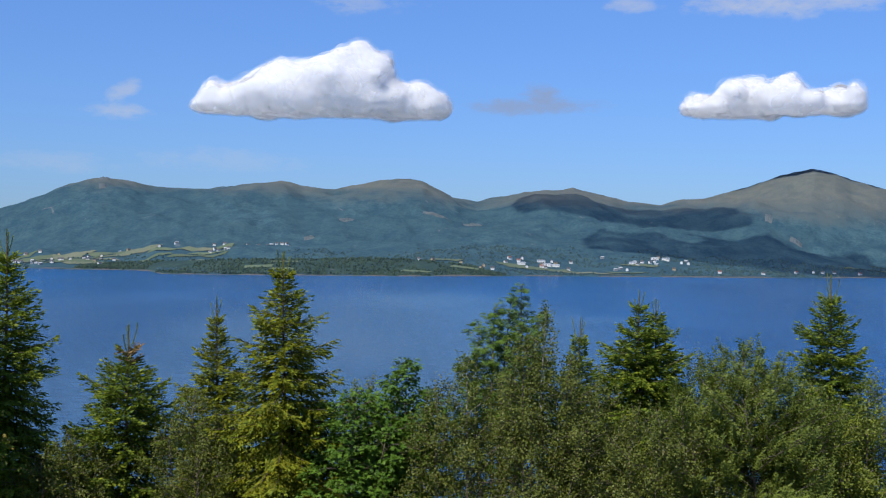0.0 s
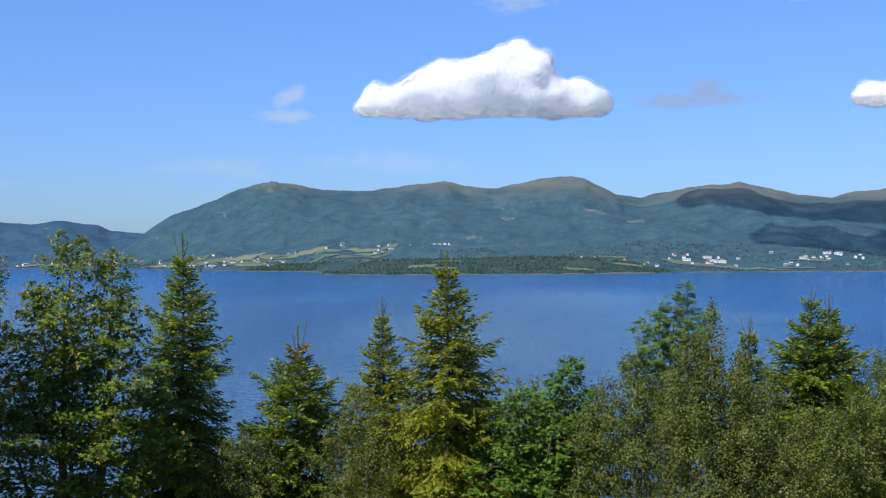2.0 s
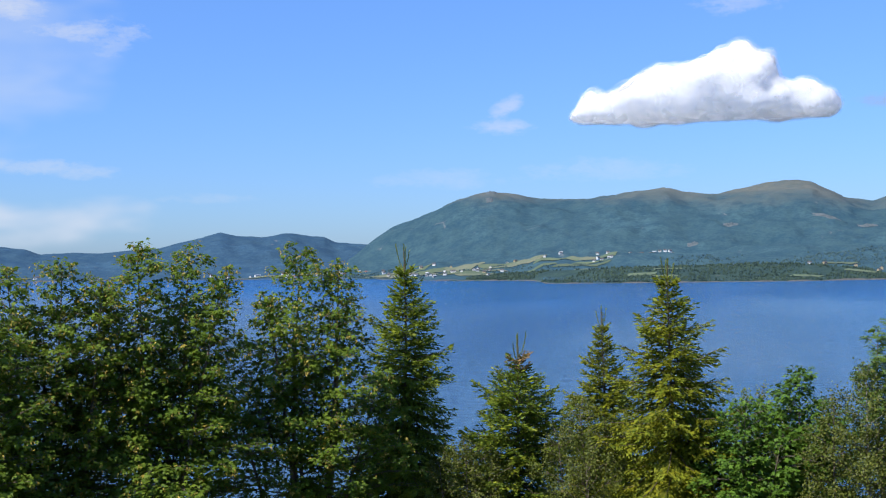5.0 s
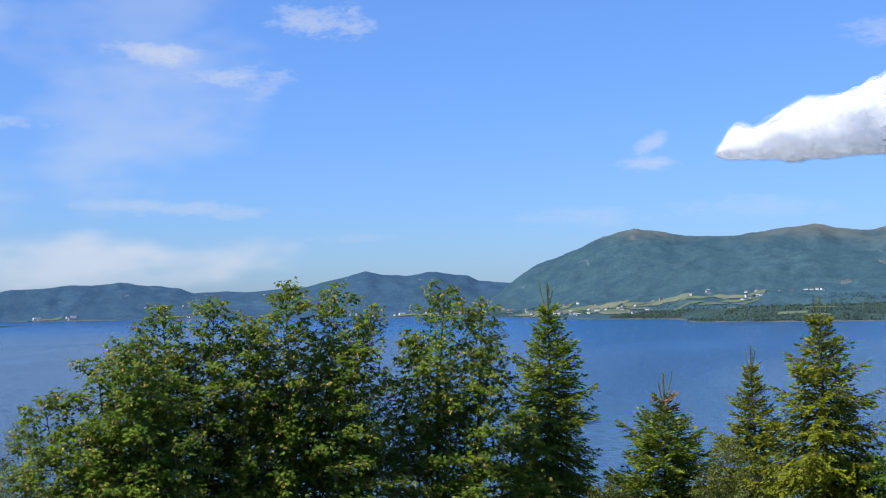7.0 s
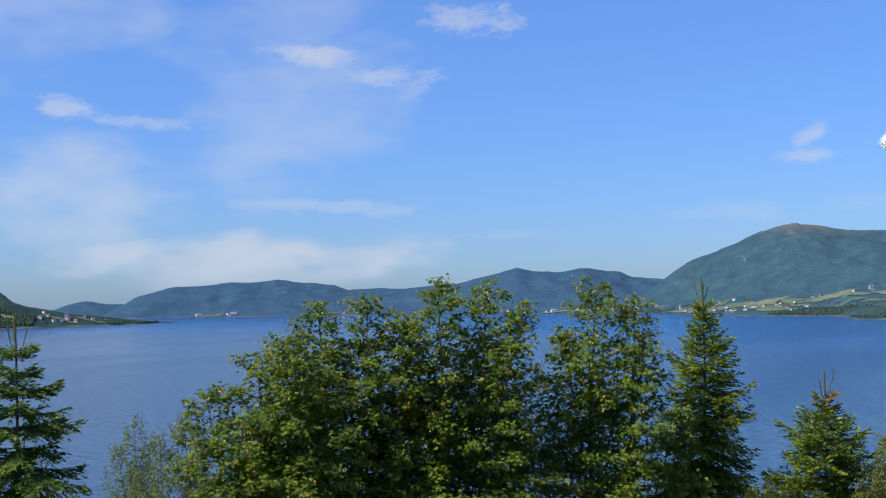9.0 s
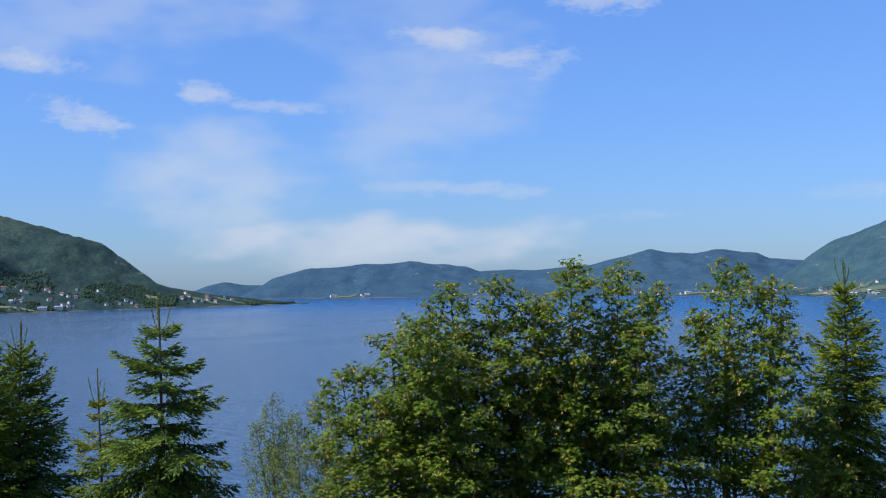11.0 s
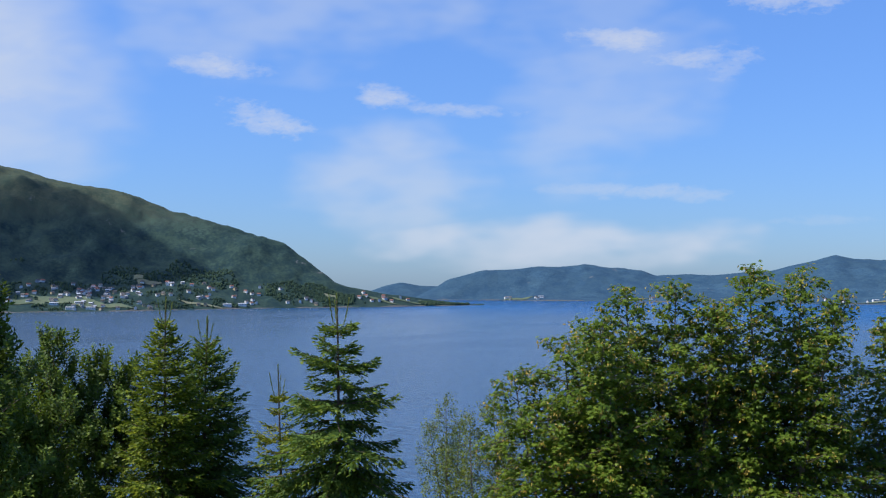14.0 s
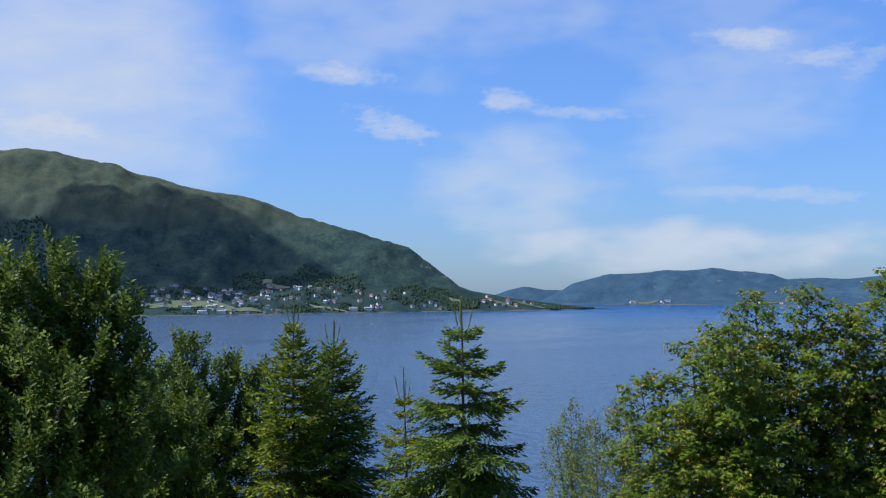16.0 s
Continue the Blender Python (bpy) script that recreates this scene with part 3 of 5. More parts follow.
def shading_cumulus(label, az, d, z, high, heaps, depth, seed, mats):
    """An unseen cloud added high above the view, so that its shade falls round the given spot."""
    x, y = polar(az, d)
    k = (high - z) / sun_way.z
    x, y = float(x) + sun_way.x * k, float(y) + sun_way.y * k
    dist = math.hypot(x, y)
    cumulus(label, math.degrees(math.atan2(x, y)), math.degrees(math.atan2(high - EYE, dist)), dist, heaps, depth, seed, 26.0, mats=mats, spread=5.0)


# never in view: added to cast the cloud shade on the far slopes
shading_cumulus("unseen cumulus cloud that shades the fell", 8.6, 4050, 170, 1500, [(-280, 80, 140), (-110, 110, 150), (90, 110, 170), (260, 90, 170)], 460, 11, M_CLOUD_THIN)
shading_cumulus("unseen cumulus cloud that shades the far shore", 16.6, 3560, 90, 1450, [(-520, 40, 150), (-330, 70, 170), (-60, 120, 190), (200, 110, 190), (430, 90, 170)], 760, 12, M_CLOUD_THIN)
shading_cumulus("unseen broad cumulus cloud that shades the mountain", -67.0, 3250, 110, 1500, [(-420, 110, 190), (-160, 130, 190), (120, 130, 210), (380, 110, 170)], 620, 14, M_CLOUD_BROAD)


# ---- far woods, fields, rocks and houses ----
def clump_woods(name, land, label, count, seed, span, depth, keep, size, mat):
    """Far trees as small uneven cones and crowns, one mesh for all."""
    rng = np.random.default_rng(seed)
    az = rng.uniform(*span, count)
    s, c = land.shore(az), np.maximum(land.crest(az), land.shore(az) + 60)
    d = s + rng.uniform(*depth, count) * (c - s)
    x, y = polar(az, d)
    ok = keep(az, d, (d - s) / (c - s), x, y, rng)
    az, d, x, y = az[ok], d[ok], x[ok], y[ok]
    z = land.z(az, d)
    ok = z > 1.0
    x, y, z = x[ok], y[ok], z[ok]
    n = len(x)
    h = rng.uniform(*size, n)
    r = h * rng.uniform(0.28, 0.6, n)
    k = 5
    ang = rng.uniform(0, 6.28, n)[:, None] + np.arange(k) * 2 * math.pi / k
    rr = r[:, None] * rng.uniform(0.75, 1.25, (n, k))
    low = np.stack([x[:, None] + rr * np.cos(ang), y[:, None] + rr * np.sin(ang), (z - 1.0)[:, None] + 0 * ang], -1)
    mid = np.stack([x[:, None] + rr * 0.8 * np.cos(ang + 0.5), y[:, None] + rr * 0.8 * np.sin(ang + 0.5), (z + h * 0.5)[:, None] + 0 * ang], -1)
    tip = np.stack([x, y, z + h], -1)[:, None]
    V = np.concatenate([low, mid, tip], 1)
    base = (np.arange(n) * (2 * k + 1))[:, None, None]
    i = np.arange(k)
    i2 = (i + 1) % k
    T = np.concatenate([np.stack([i, i2, k + i2], -1), np.stack([i, k + i2, k + i], -1), np.stack([k + i, k + i2, np.full(k, 2 * k)], -1)])
    return tagged(put(name, mesh_of(name, V.reshape(-1, 3), (base + T[None]).reshape(-1, 3), mat)), label, "woods", kind="stuff")


FIELDS = []  # land, azimuth, depth, half width, half depth: kept free of woods


def field(land, az, u, wide, deep, mat, label, seed):
    """A meadow draped over the land: uneven outline, a metre above the ground sheet."""
    rng = np.random.default_rng(seed)
    s = float(land.shore(az))
    d0 = s + u * (float(land.crest(az)) - s)
    FIELDS.append((az, d0, wide, deep))
    na, nd = 14, 8
    p, q = np.meshgrid(np.linspace(-1, 1, na), np.linspace(-1, 1, nd), indexing="ij")
    edge = 1 + 0.18 * fbm(p * 1.5 + seed, q * 1.5, seed, 3)
    sk = rng.uniform(-0.4, 0.4)
    az_, d_ = az + np.degrees(wide / d0) * (p + sk * q) * edge, d0 + deep * q * edge
    X, Y = polar(az_, d_)
    Z = np.maximum(land.z(az_, d_), 0.9) + 1.6
    i, j = np.meshgrid(np.arange(na - 1), np.arange(nd - 1), indexing="ij")
    F = np.stack([i * nd + j, (i + 1) * nd + j, (i + 1) * nd + j + 1, i * nd + j + 1], -1).reshape(-1, 4)
    ob = put("field", mesh_of("field", np.stack([X, Y, Z], -1), F, mat, smooth=True))
    return tagged(ob, label, "field", "farm fields", kind="structure")


G, HAY = "green meadow on the far shore", "pale mown hay meadow on the far shore"
for k, (land, az, u, w, dp, hay) in enumerate([
        (FELL, -18.9, 0.26, 90, 100, 0), (FELL, -17.2, 0.3, 80, 90, 1), (FELL, -16.9, 0.14, 70, 60, 0), (FELL, -15.3, 0.3, 80, 80, 0), (FELL, -14.0, 0.28, 70, 70, 1),
        (FELL, -12.6, 0.4, 90, 50, 0), (FELL, -11.4, 0.41, 60, 50, 1), (FELL, -10.3, 0.42, 40, 60, 0), (FELL, -19.9, 0.22, 50, 70, 1), (FELL, -8.7, 0.4, 60, 30, 0),
        (FELL, 0.2, 0.16, 50, 60, 0), (FELL, 3.9, 0.1, 80, 70, 0), (FELL, 5.0, 0.09, 90, 55, 0), (FELL, 6.6, 0.05, 110, 30, 1), (FELL, 9.2, 0.13, 60, 50, 0),
        (FELL, 8.6, 0.05, 60, 22, 0), (FELL, -9.6, 0.03, 70, 12, 1), (FELL, -5.5, 0.04, 80, 15, 0), (FELL, 19.5, 0.2, 90, 60, 0), (FELL, -6.2, 0.12, 40, 26, 0),
        (HILLS, -27.2, 0.1, 80, 50, 0), (HILLS, -25.8, 0.14, 90, 60, 1), (HILLS, -23.6, 0.12, 110, 60, 0), (HILLS, -22.2, 0.16, 90, 70, 1), (HILLS, -42.8, 0.1, 70, 40, 0),
        (HILLS, -37.3, 0.1, 70, 40, 0), (MOUNT, -63.4, 0.12, 90, 70, 0), (MOUNT, -61.9, 0.07, 90, 45, 0), (MOUNT, -60.3, 0.36, 16, 50, 1), (MOUNT, -59.8, 0.31, 40, 26, 1), (MOUNT, -65.2, 0.1, 60, 50, 0), (MOUNT, -67.5, 0.12, 80, 60, 0),
        (MOUNT, -51.5, 0.3, 22, 20, 1), (MOUNT, -49.2, 0.45, 60, 14, 0), (MOUNT, -48.0, 0.5, 50, 14, 0), (MOUNT, -47.0, 0.5, 30, 12, 0), (MOUNT, -57.5, 0.06, 60, 16, 1)]):
    field(land, az, u, w * 0.72, dp * 0.42, M_HAY if hay else M_FIELD, HAY if hay else G, 100 + k)
strew = random.Random(8)
for k in range(34):
    hay = strew.random() < 0.4
    az = strew.uniform(-21.2, -10.4)
    field(FELL, az, strew.uniform(0.08, 0.3) + 0.12 * max(0.0, (az + 14) / 4), strew.uniform(25, 62), strew.uniform(9, 22), M_HAY if hay else M_FIELD, HAY if hay else G, 160 + k)
for k in range(5):
    az = strew.uniform(-13, 2)
    field(NESS, az, strew.uniform(0.12, 0.8), strew.uniform(18, 36), strew.uniform(8, 16), M_FIELD, "green clearing on the low headland", 210 + k)


def off_fields(az, d):
    ok = np.ones(len(az), bool)
    for a, d0, w, dp in FIELDS:
        ok &= ~((np.abs(np.radians(az - a) * d0) < w * 1.05) & (np.abs(d - d0) < dp * 1.05))
    return ok


def grove(limit, patchy):
    def keep(az, d, u, x, y, rng):
        n = fbm(x / 160, y / 160, 77, 4)
        return off_fields(az, d) & (n > patchy + np.clip(u - limit, 0, 1) * 3)
    return keep


def crag(land, az, u, wide, high, seed, label):
    """A bare cliff on the slope: a rough, faceted plate that leans on the hill."""
    rng = np.random.default_rng(seed)
    s = float(land.shore(az))
    d0 = s + u * (float(land.crest(az)) - s)
    n, m = 12, 10
    p, q = np.meshgrid(np.linspace(-1, 1, n), np.linspace(-1, 1, m), indexing="ij")
    edge = 1 + 0.3 * fbm(p * 2 + seed, q * 2, seed, 3)
    a_, d_ = az + np.degrees(wide / d0) * p * edge, d0 + high * q * edge
    X, Y = polar(a_, d_)
    Z = land.z(a_, d_) + 5.0 * (1 - np.maximum(p * p, q * q)) + 2.5 * rng.uniform(-1, 1, p.shape) * (1 - np.maximum(p * p, q * q))
    i, j = np.meshgrid(np.arange(n - 1), np.arange(m - 1), indexing="ij")
    F = np.stack([i * m + j, (i + 1) * m + j, (i + 1) * m + j + 1, i * m + j + 1], -1).reshape(-1, 4)
    return tagged(put("crag", mesh_of("crag", np.stack([X, Y, Z], -1), F, M_ROCK)), label, "cliff", "bare crags", kind="structure")


for k, (az, u, w, h) in enumerate([(-15.6, 0.9, 26, 30), (-15.7, 0.82, 16, 22), (-4.6, 0.6, 30, 26), (-0.3, 0.62, 60, 16), (1.4, 0.58, 40, 24), (15.0, 0.6, 16, 40), (16.2, 0.52, 26, 22), (-6.3, 0.5, 22, 20), (17.4, 0.45, 40, 10)]):
    crag(FELL, az, u, w * 0.7, h * 0.7, 300 + k, "pale bare rock face on the fell side")


def shore_strip(land, lo, hi):
    """A narrow beach of pale stones along the water's edge."""
    az = np.arange(lo, hi, 0.08)
    s = land.shore(az) + 2.0
    wide = 8 + 8 * fbm(az * 2.1, az * 0, 91, 3)
    high = np.clip(1.5 + 3.2 * fbm(az * 1.3, az * 0 + 3, 92, 4), 0.5, 3.2)
    rows = [(s - wide, -0.6 + 0 * az), (s - wide * 0.4, 0.4 * high), (s + 1.0, high), (s + 9.0, high + 0.2)]
    V = np.stack([np.stack([*polar(az, d), z], -1) for d, z in rows], 1)
    n, m = V.shape[:2]
    i, j = np.meshgrid(np.arange(n - 1), np.arange(m - 1), indexing="ij")
    F = np.stack([i * m + j, (i + 1) * m + j, (i + 1) * m + j + 1, i * m + j + 1], -1).reshape(-1, 4)
    tagged(put("shore", mesh_of("shore", V, F, M_SHORE)), "narrow stony beach at the water's edge", "shore", kind="structure")


for land_, lo_, hi_ in ((NESS, -17.3, 2.9), (FELL, 2.7, 24), (FELL, -24, -16.8), (HILLS, -46.5, -23), (MOUNT, -80, -44.6)):
    shore_strip(land_, lo_, hi_)


def box(bm, x0, x1, y0, y1, z0, z1):
    v = [bm.verts.new(p) for p in ((x0, y0, z0), (x1, y0, z0), (x1, y1, z0), (x0, y1, z0), (x0, y0, z1), (x1, y0, z1), (x1, y1, z1), (x0, y1, z1))]
    for f in ((0, 3, 2, 1), (4, 5, 6, 7), (0, 1, 5, 4), (1, 2, 6, 5), (2, 3, 7, 6), (3, 0, 4, 7)):
        bm.faces.new([v[i] for i in f])


def house(label, w, d, h, pitch, wall, roof, windows=3, name="house"):
    """A gabled house: walls with gable ends, a roof that overhangs, a chimney and windows."""
    ob = empty(name, (0, 0, -500))
    bm = bmesh.new()
    ridge = h + d * 0.5 * math.tan(radians(pitch))
    a = [bm.verts.new(p) for p in ((-w / 2, -d / 2, -3), (w / 2, -d / 2, -3), (w / 2, d / 2, -3), (-w / 2, d / 2, -3), (-w / 2, -d / 2, h), (w / 2, -d / 2, h), (w / 2, d / 2, h), (-w / 2, d / 2, h), (-w / 2, 0, ridge), (w / 2, 0, ridge))]
    for f in ((0, 1, 5, 4), (2, 3, 7, 6), (1, 2, 6, 9, 5), (3, 0, 4, 8, 7)):
        bm.faces.new([a[i] for i in f])
    part("wall", bm, wall, ob)
    bm = bmesh.new()
    o, e = 0.6, 0.35
    t = math.tan(radians(pitch)) * o
    for s in (-1, 1):
        q = [(-w / 2 - o, s * (d / 2 + o), h - t), (w / 2 + o, s * (d / 2 + o), h - t), (w / 2 + o, 0, ridge), (-w / 2 - o, 0, ridge)]
        lo, hi = [bm.verts.new(p) for p in q], [bm.verts.new((p[0], p[1], p[2] + e)) for p in q]
        bm.faces.new(lo), bm.faces.new(hi)
        for i in range(4):
            bm.faces.new((lo[i], lo[(i + 1) % 4], hi[(i + 1) % 4], hi[i]))
    part("roof", bm, roof, ob)
    bm = bmesh.new()
    box(bm, w * 0.18, w * 0.18 + 0.9, -0.45, 0.45, h, ridge + 1.1)
    part("chimney", bm, M_ROCK, ob)
    for i in range(windows):
        bm = bmesh.new()
        x = -w / 2 + w * (i + 0.5) / windows
        box(bm, x - 0.7, x + 0.7, -d / 2 - 0.06, -d / 2 + 0.05, h * 0.4, h * 0.4 + 1.5)
        part("window", bm, M_GLASS, ob)
    return tagged(ob, label, "house", "houses along the far shore")


PROTOS = [house("white wooden house with a dark roof", 8.5, 6.5, 4.2, 36, M_WALL[0], M_ROOF[0]), house("white wooden house with a red tiled roof", 9, 6.5, 3.8, 34, M_WALL[0], M_ROOF[1]),
          house("ochre wooden house with a dark roof", 8.5, 6.5, 4.0, 35, M_WALL[1], M_ROOF[0]), house("grey wooden house with a pale roof", 9, 7, 3.6, 26, M_WALL[3], M_ROOF[2]),
          house("red wooden barn with a dark roof", 13, 8, 4.6, 38, M_WALL[2], M_ROOF[0], 2), house("long white hall with a pale low roof", 20, 9, 4.4, 14, M_WALL[0], M_ROOF[2], 5)]


def settle(kind, land, az, d, turn):
    x, y = polar(az, d)
    FIELDS.append((az, d - 12, 13, 26))      # no woods on the camera's side, so that each house shows
    return copy_thing(PROTOS[kind], pose(float(x), float(y), float(land.z(az, d)) + 0.6, 0, 0, -az + turn))


rng = np.random.default_rng(21)


def hamlet(land, count, span, depth, kinds, even=1.0):
    for k in range(count):
        az = rng.uniform(*span)
        s = float(land.shore(az))
        c = float(land.crest(az))
        d = s + (depth[0] + (depth[1] - depth[0]) * rng.random() ** even) * (c - s)
        if float(land.z(az, d)) > 1.5:
            settle(int(rng.choice(kinds)), land, az, d, rng.choice([0, 90, 15, -20, 40]) + rng.uniform(-12, 12))


# the village under the mountain
hamlet(MOUNT, 26, (-66, -61.5), (0.05, 0.34), [0, 0, 1, 3])
hamlet(MOUNT, 30, (-64.0, -60), (0.08, 0.3), [0, 0, 0, 3])
hamlet(MOUNT, 44, (-64.8, -56.6), (0.1, 0.33), [0, 0, 1, 3, 2])
hamlet(MOUNT, 26, (-73, -65), (0.04, 0.3), [0, 0, 1, 3])
hamlet(MOUNT, 12, (-64.5, -56), (0.015, 0.05), [0, 3, 2, 0])
hamlet(MOUNT, 18, (-56.5, -51.5), (0.06, 0.4), [0, 1, 0, 2])
hamlet(MOUNT, 12, (-50.5, -47.5), (0.3, 0.8), [0, 0, 1])
for az, u, kind, turn in ((-63.3, 0.02, 5, 4), (-62.4, 0.02, 5, -3), (-56.3, 0.02, 5, 5), (-55.6, 0.022, 5, -4), (-57.3, 0.03, 2, 80), (-62.9, 0.08, 5, 8), (-64.0, 0.07, 5, 0)):
    s = float(MOUNT.shore(az))
    settle(kind, MOUNT, az, s + u * (float(MOUNT.crest(az)) - s) + 8, turn)
# farms and hamlets at the fell's foot
hamlet(FELL, 34, (-20.8, -14.5), (0.06, 0.34), [0, 0, 0, 3, 2])
hamlet(FELL, 10, (-13.5, -10), (0.36, 0.46), [0, 0, 0, 3])
hamlet(FELL, 12, (-9.2, -7.0), (0.38, 0.45), [0, 0, 0, 3])
hamlet(FELL, 14, (2.6, 6.2), (0.09, 0.2), [0, 0, 5, 1, 2])
hamlet(FELL, 16, (7.2, 11.6), (0.08, 0.24), [0, 0, 2, 3, 0])
hamlet(FELL, 9, (-1.2, 2.6), (0.04, 0.2), [2, 3, 0, 0])
hamlet(FELL, 7, (12.6, 19.5), (0.06, 0.14), [0, 0, 1])
for az, u, kind, turn in ((3.7, 0.13, 5, 4), (4.9, 0.14, 5, -5), (5.3, 0.14, 5, 3), (-5.2, 0.05, 0, 0), (9.9, 0.2, 5, 2), (10.4, 0.2, 5, -6), (8.9, 0.16, 5, 10)):
    s = float(FELL.shore(az))
    settle(kind, FELL, az, s + u * (float(FELL.crest(az)) - s), turn)
# along the distant hills
hamlet(HILLS, 22, (-29, -21.5), (0.06, 0.2), [0, 0, 1, 5])
hamlet(HILLS, 12, (-38.5, -35), (0.06, 0.16), [0, 0, 1])
hamlet(HILLS, 10, (-44.0, -41.5), (0.05, 0.16), [0, 0, 5])

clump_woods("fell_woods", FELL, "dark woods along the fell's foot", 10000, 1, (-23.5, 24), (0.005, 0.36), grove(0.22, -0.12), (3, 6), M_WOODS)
clump_woods("headland_woods", NESS, "dark spruce woods on the low headland", 4200, 4, (-17.3, 3), (0.02, 1.1), grove(2.0, -0.16), (2, 6.5), M_WOODS_NESS)
clump_woods("mountainside_woods", MOUNT, "mixed green woods on the mountainside", 15000, 2, (-74, -45), (0.01, 0.6), grove(0.38, -0.14), (3.5, 7.5), M_WOODS_GREEN)

for p_ in PROTOS:
    for o_ in [*p_.children_recursive, p_]:
        bpy.data.objects.remove(o_)


# ---- trees near the viewpoint ----
def unit(v):
    return v / np.maximum(np.linalg.norm(v, axis=-1, keepdims=True), 1e-9)


def tube(points, radii, sides=6):
    """A tapered tube along points: corners and faces."""
    P, n = np.asarray(points, float), len(points)
    D = unit(np.gradient(P, axis=0))
    ref = np.where(np.abs(D[:, 2:3]) > 0.9, np.array([[1.0, 0, 0]]), np.array([[0, 0, 1.0]]))
    S = unit(np.cross(D, ref))
    T = np.cross(S, D)
    a = np.arange(sides) * 2 * math.pi / sides
    V = P[:, None] + np.asarray(radii)[:, None, None] * (np.cos(a)[None, :, None] * S[:, None] + np.sin(a)[None, :, None] * T[:, None])
    i, j = np.meshgrid(np.arange(n - 1), np.arange(sides), indexing="ij")
    j2 = (j + 1) % sides
    F = np.stack([i * sides + j, i * sides + j2, (i + 1) * sides + j2, (i + 1) * sides + j], -1).reshape(-1, 4)
    return V.reshape(-1, 3), F


class Bundle:
    """Gathers meshes of quads."""

    def __init__(self):
        self.V, self.F, self.n = [], [], 0

    def add(self, V, F):
        self.V.append(V), self.F.append(F + self.n)
        self.n += len(V)

    def mesh(self, name, mat, smooth=True):
        return mesh_of(name, np.concatenate(self.V), np.concatenate(self.F), mat, smooth=smooth)


def leaf_mesh(name, P, D, N, size, shape, faces, mats, index=None):
    """Leaves of one outline at P, along D, facing N; shape: corners as (across, along, up)."""
    D = unit(D)
    S = unit(np.cross(D, N))
    N = np.cross(S, D)
    shape, faces = np.asarray(shape, float), np.asarray(faces, int)
    V = P[:, None] + size[:, None, None] * (shape[None, :, 0:1] * S[:, None] + shape[None, :, 1:2] * D[:, None] + shape[None, :, 2:3] * N[:, None])
    F = (np.arange(len(P)) * len(shape))[:, None, None] + faces[None]
    idx = None if index is None else np.repeat(index, len(faces))
    return mesh_of(name, V.reshape(-1, 3), F.reshape(-1, faces.shape[1]), mats, idx)


SHOOT = [(0, 0, 0), (0.19, 0.4, 0.06), (0, 1, 0.02), (-0.19, 0.4, -0.05)]
SHOOT_F = [(0, 1, 2, 3)]
# sycamore leaf: three broad pointed lobes, folded along the ribs
LOBED = [(0, 0, 0), (0.16, -0.04, -0.02), (0.52, 0.5, -0.12), (0.15, 0.55, 0.0), (0, 1.05, -0.14), (-0.15, 0.55, 0.0), (-0.52, 0.5, -0.12), (-0.16, -0.04, -0.02)]
LOBED_F = [(0, 1, 2, 3), (0, 3, 4, 5), (0, 5, 6, 7)]
OVAL = [(0, 0, 0), (0.23, 0.45, -0.05), (0, 1, -0.14), (-0.23, 0.45, -0.02)]
OVAL_F = [(0, 1, 2, 3)]
ROUND = [(0, 0, 0), (0.42, 0.42, -0.04), (0, 1, -0.05), (-0.42, 0.42, -0.04)]
ROUND_F = [(0, 1, 2, 3)]
PINNATE, PINNATE_F = [], []
for k_ in range(4):
    for s_ in (-1, 1):
        y_ = 0.15 + 0.2 * k_
        b_ = len(PINNATE)
        PINNATE += [(0, y_, 0.02), (s_ * 0.17, y_ - 0.04, -0.01), (s_ * 0.38, y_ + 0.1, -0.06), (s_ * 0.16, y_ + 0.15, -0.01)]
        PINNATE_F.append((b_, b_ + 1, b_ + 2, b_ + 3))
b_ = len(PINNATE)
PINNATE += [(0, 0.9, 0), (0.07, 1.0, 0), (0, 1.2, -0.05), (-0.07, 1.0, 0)]
PINNATE_F.append((b_, b_ + 1, b_ + 2, b_ + 3))


def place(az, d, top_el):
    x, y = polar(az, d)
    g = float(ground_z(x, y)) - 0.1
    return (float(x), float(y), g), EYE + d * math.tan(radians(top_el)) - g


